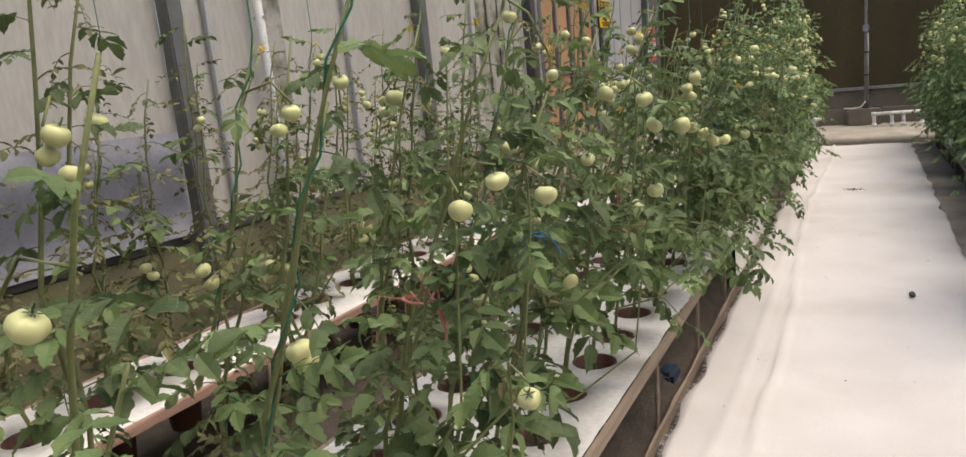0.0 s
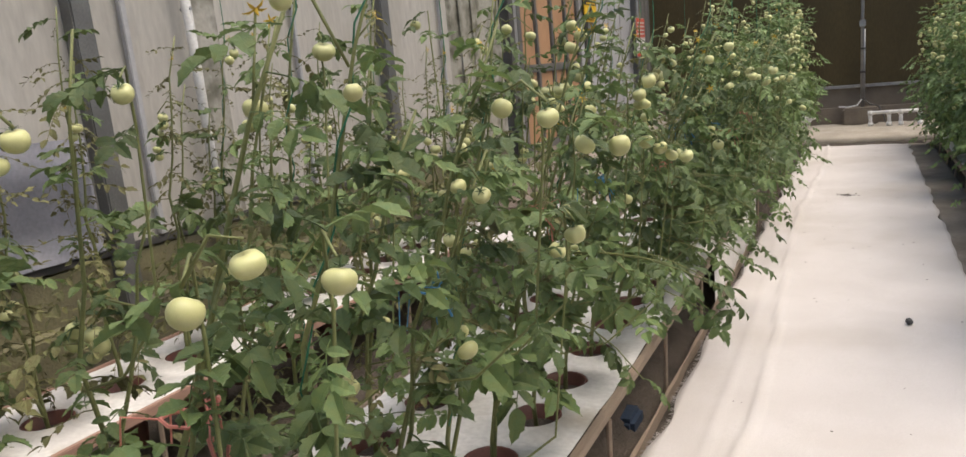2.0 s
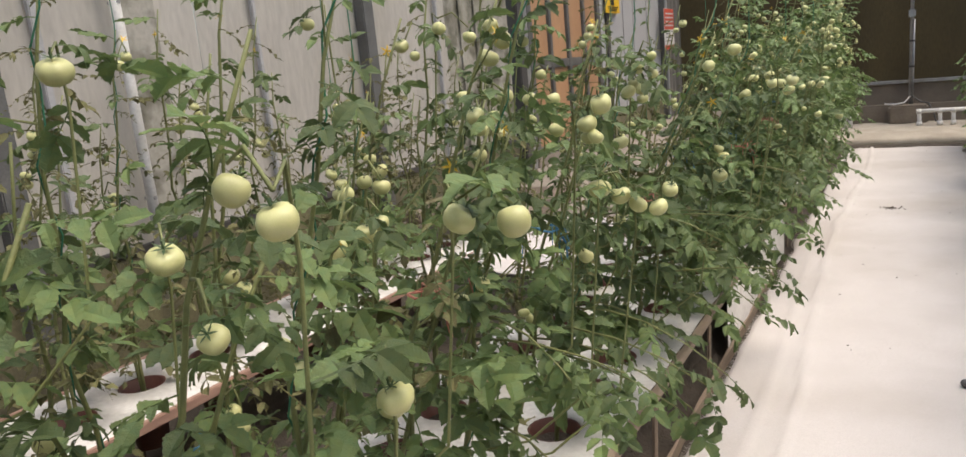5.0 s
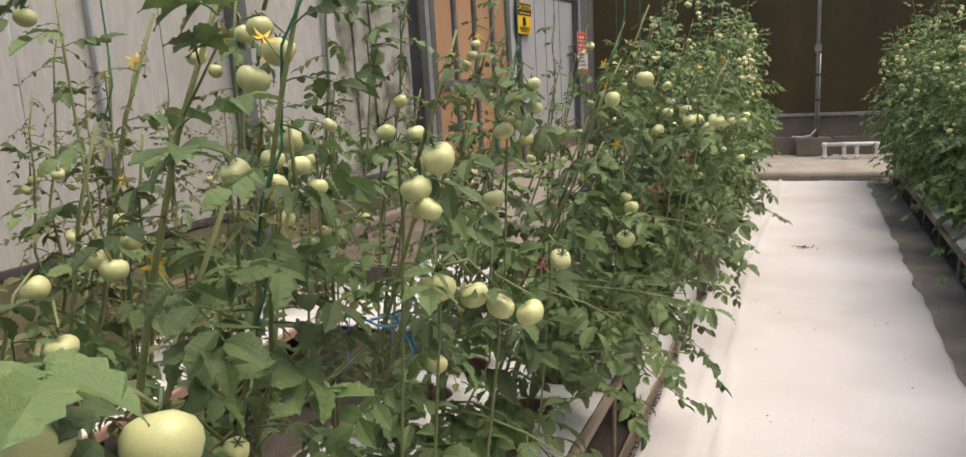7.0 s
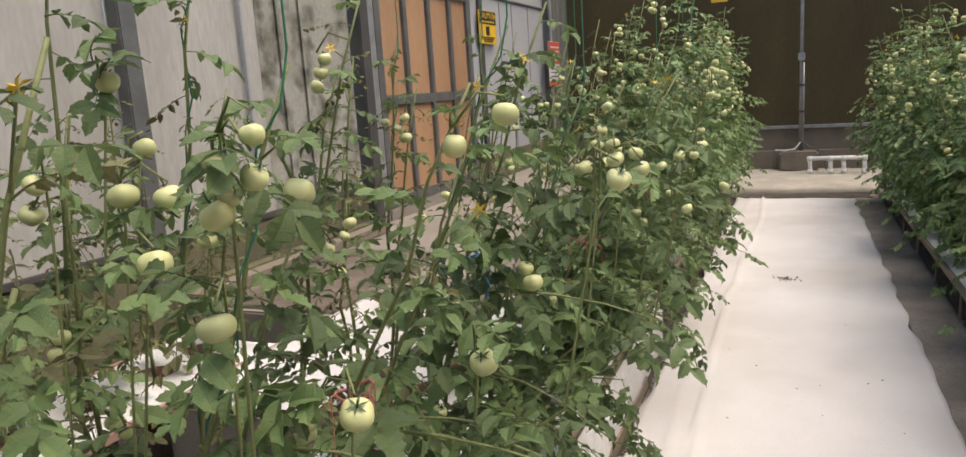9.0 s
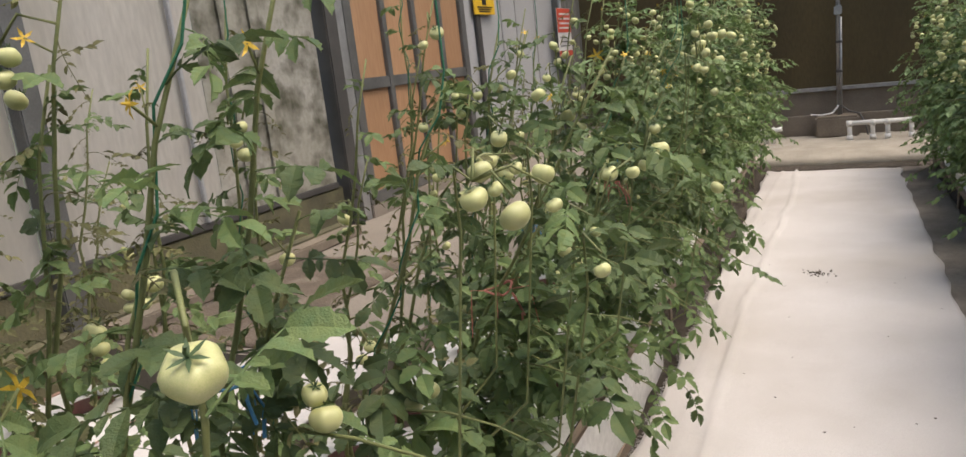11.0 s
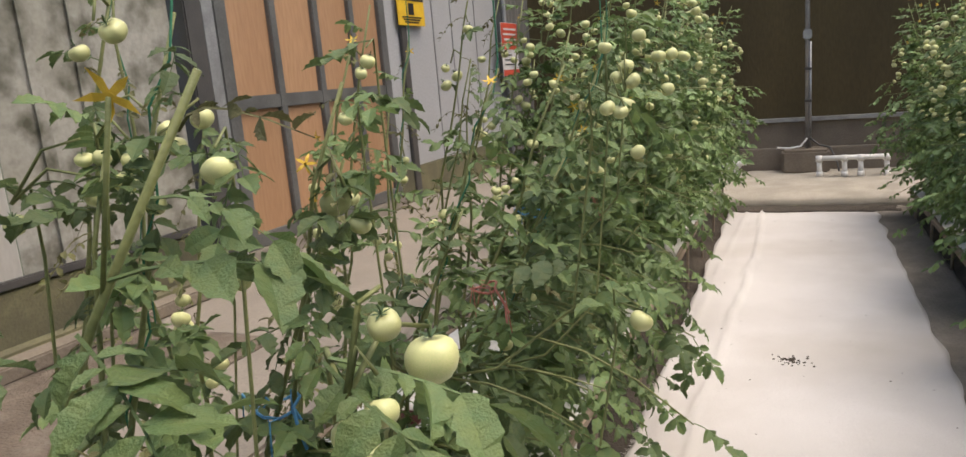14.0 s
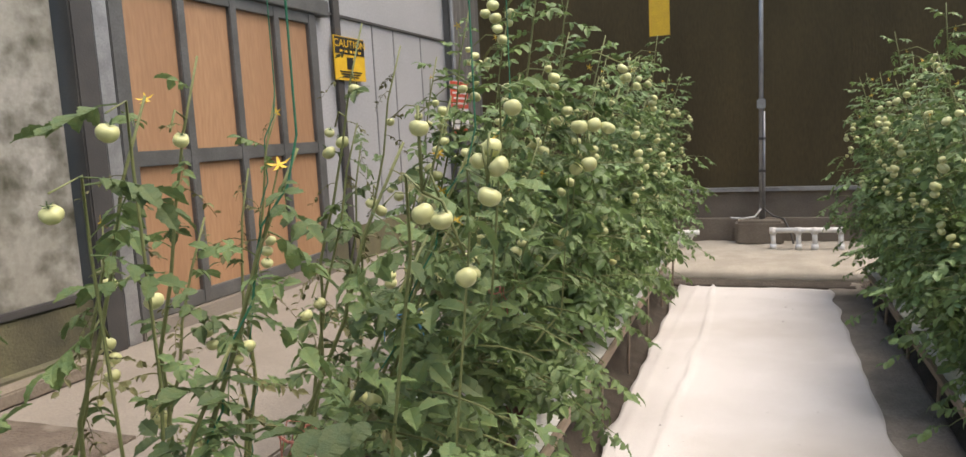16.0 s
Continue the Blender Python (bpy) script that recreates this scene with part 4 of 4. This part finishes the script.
TRUSS_5 = [(-0.422, 8.665, 1.549, 0.022), (-0.405, 8.68, 1.603, 0.021), (-0.445, 8.685, 1.614, 0.017), (-0.424, 8.697, 1.637, 0.02), (-0.404, 8.776, 1.711, 0.018),
           (-1.23, 9.63, 1.828, 0.022), (-0.597, 10.117, 1.513, 0.028), (-0.553, 10.138, 1.526, 0.031), (-0.585, 10.145, 1.666, 0.031), (-0.534, 10.168, 1.671, 0.028),
           (-0.488, 10.185, 1.658, 0.028)]
KNOWN = TRUSS_1 + TRUSS_2 + TRUSS_3 + TRUSS_4 + TRUSS_5

NEAR_Y = 9.9
front = [p for p in BENCH_A if p[0] > -1.3]
back = [p for p in BENCH_A if p[0] <= -1.3]
claims = {}
for w in KNOWN:
    pool = [p for p in (front if w[0] > -0.9 else back) if p[1] < NEAR_Y]
    best = min(pool, key=lambda p: abs(p[1] - w[1] + 0.08))
    claims.setdefault(best, []).append(w)
for k, p in enumerate(q for q in front if q[1] < NEAR_Y):
    rng = random.Random(100 + k)
    mine = claims.get(p, [])
    tip = sum(w[0] for w in mine) / len(mine) if mine else -0.55
    lean = (min(0.62, max(0.2, (tip - 0.10) - p[0])), rng.uniform(-0.05, 0.12))
    tomato_plant(p, rng.uniform(1.36, 1.62), lean, 200 + k, 56 if p[1] > 6.2 else 40 if p[1] > 2.9 else 14, 2, mine, 0.20, 0.08, False, k % 2 == 0, (None, BLUETIE, None, PINKTIE)[k % 4] if p[1] > 3 else None, 1.0, 5 if p[1] > 6.2 else 3 if p[1] > 4.6 else 0, 0.17 if p[1] > 6.2 else 0.30)
for k, p in enumerate(q for q in back if q[1] < NEAR_Y):
    rng = random.Random(300 + k)
    sparse = p[1] < 7.2
    tomato_plant(p, rng.uniform(1.45, 1.85), (rng.uniform(0.1, 0.4), rng.uniform(-0.1, 0.1)), 400 + k, 60 if sparse else 34, 4, claims.get(p, []), 0.19, 0.5, False, k % 3 == 0)
for k, p in enumerate(BENCH_B):
    rng = random.Random(500 + k)
    tomato_plant(p, rng.uniform(1.3, 1.75), (rng.uniform(-0.1, 0.25), rng.uniform(-0.15, 0.15)), 600 + k, 66, 4, (), 0.22, 0.75, False, k % 4 == 0)

# the far rows: a few built, the rest copies of them, turned
far_front = [p for p in BENCH_A if p[1] >= NEAR_Y]
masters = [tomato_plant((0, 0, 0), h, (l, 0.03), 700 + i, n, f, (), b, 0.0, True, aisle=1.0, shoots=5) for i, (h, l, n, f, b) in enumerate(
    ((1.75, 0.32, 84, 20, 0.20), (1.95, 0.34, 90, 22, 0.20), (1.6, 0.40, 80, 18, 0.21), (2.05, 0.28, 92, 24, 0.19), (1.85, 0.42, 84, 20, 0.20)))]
spots = [(p, 1) for p in far_front] + [(p, -1) for p in BENCH_C]
for k, (p, side) in enumerate(spots):
    rng = random.Random(900 + k)
    m = pose(p[0], p[1], p[2] - 0.05, 0, 0, rng.uniform(-25, 25) if side > 0 else rng.choice((180, 165, -165, 150, 195)) + rng.uniform(-20, 20))
    if k < len(masters):
        masters[k].matrix_basis = m
    else:
        one = copy_thing(masters[(k * 3 + k // 5) % len(masters)], m)
        size = rng.uniform(0.74, 0.86) if side > 0 and p[0] < -1.3 else rng.uniform(0.92, 1.08) if side > 0 else rng.uniform(0.86, 1.04)
        one.scale = (size, size, size)
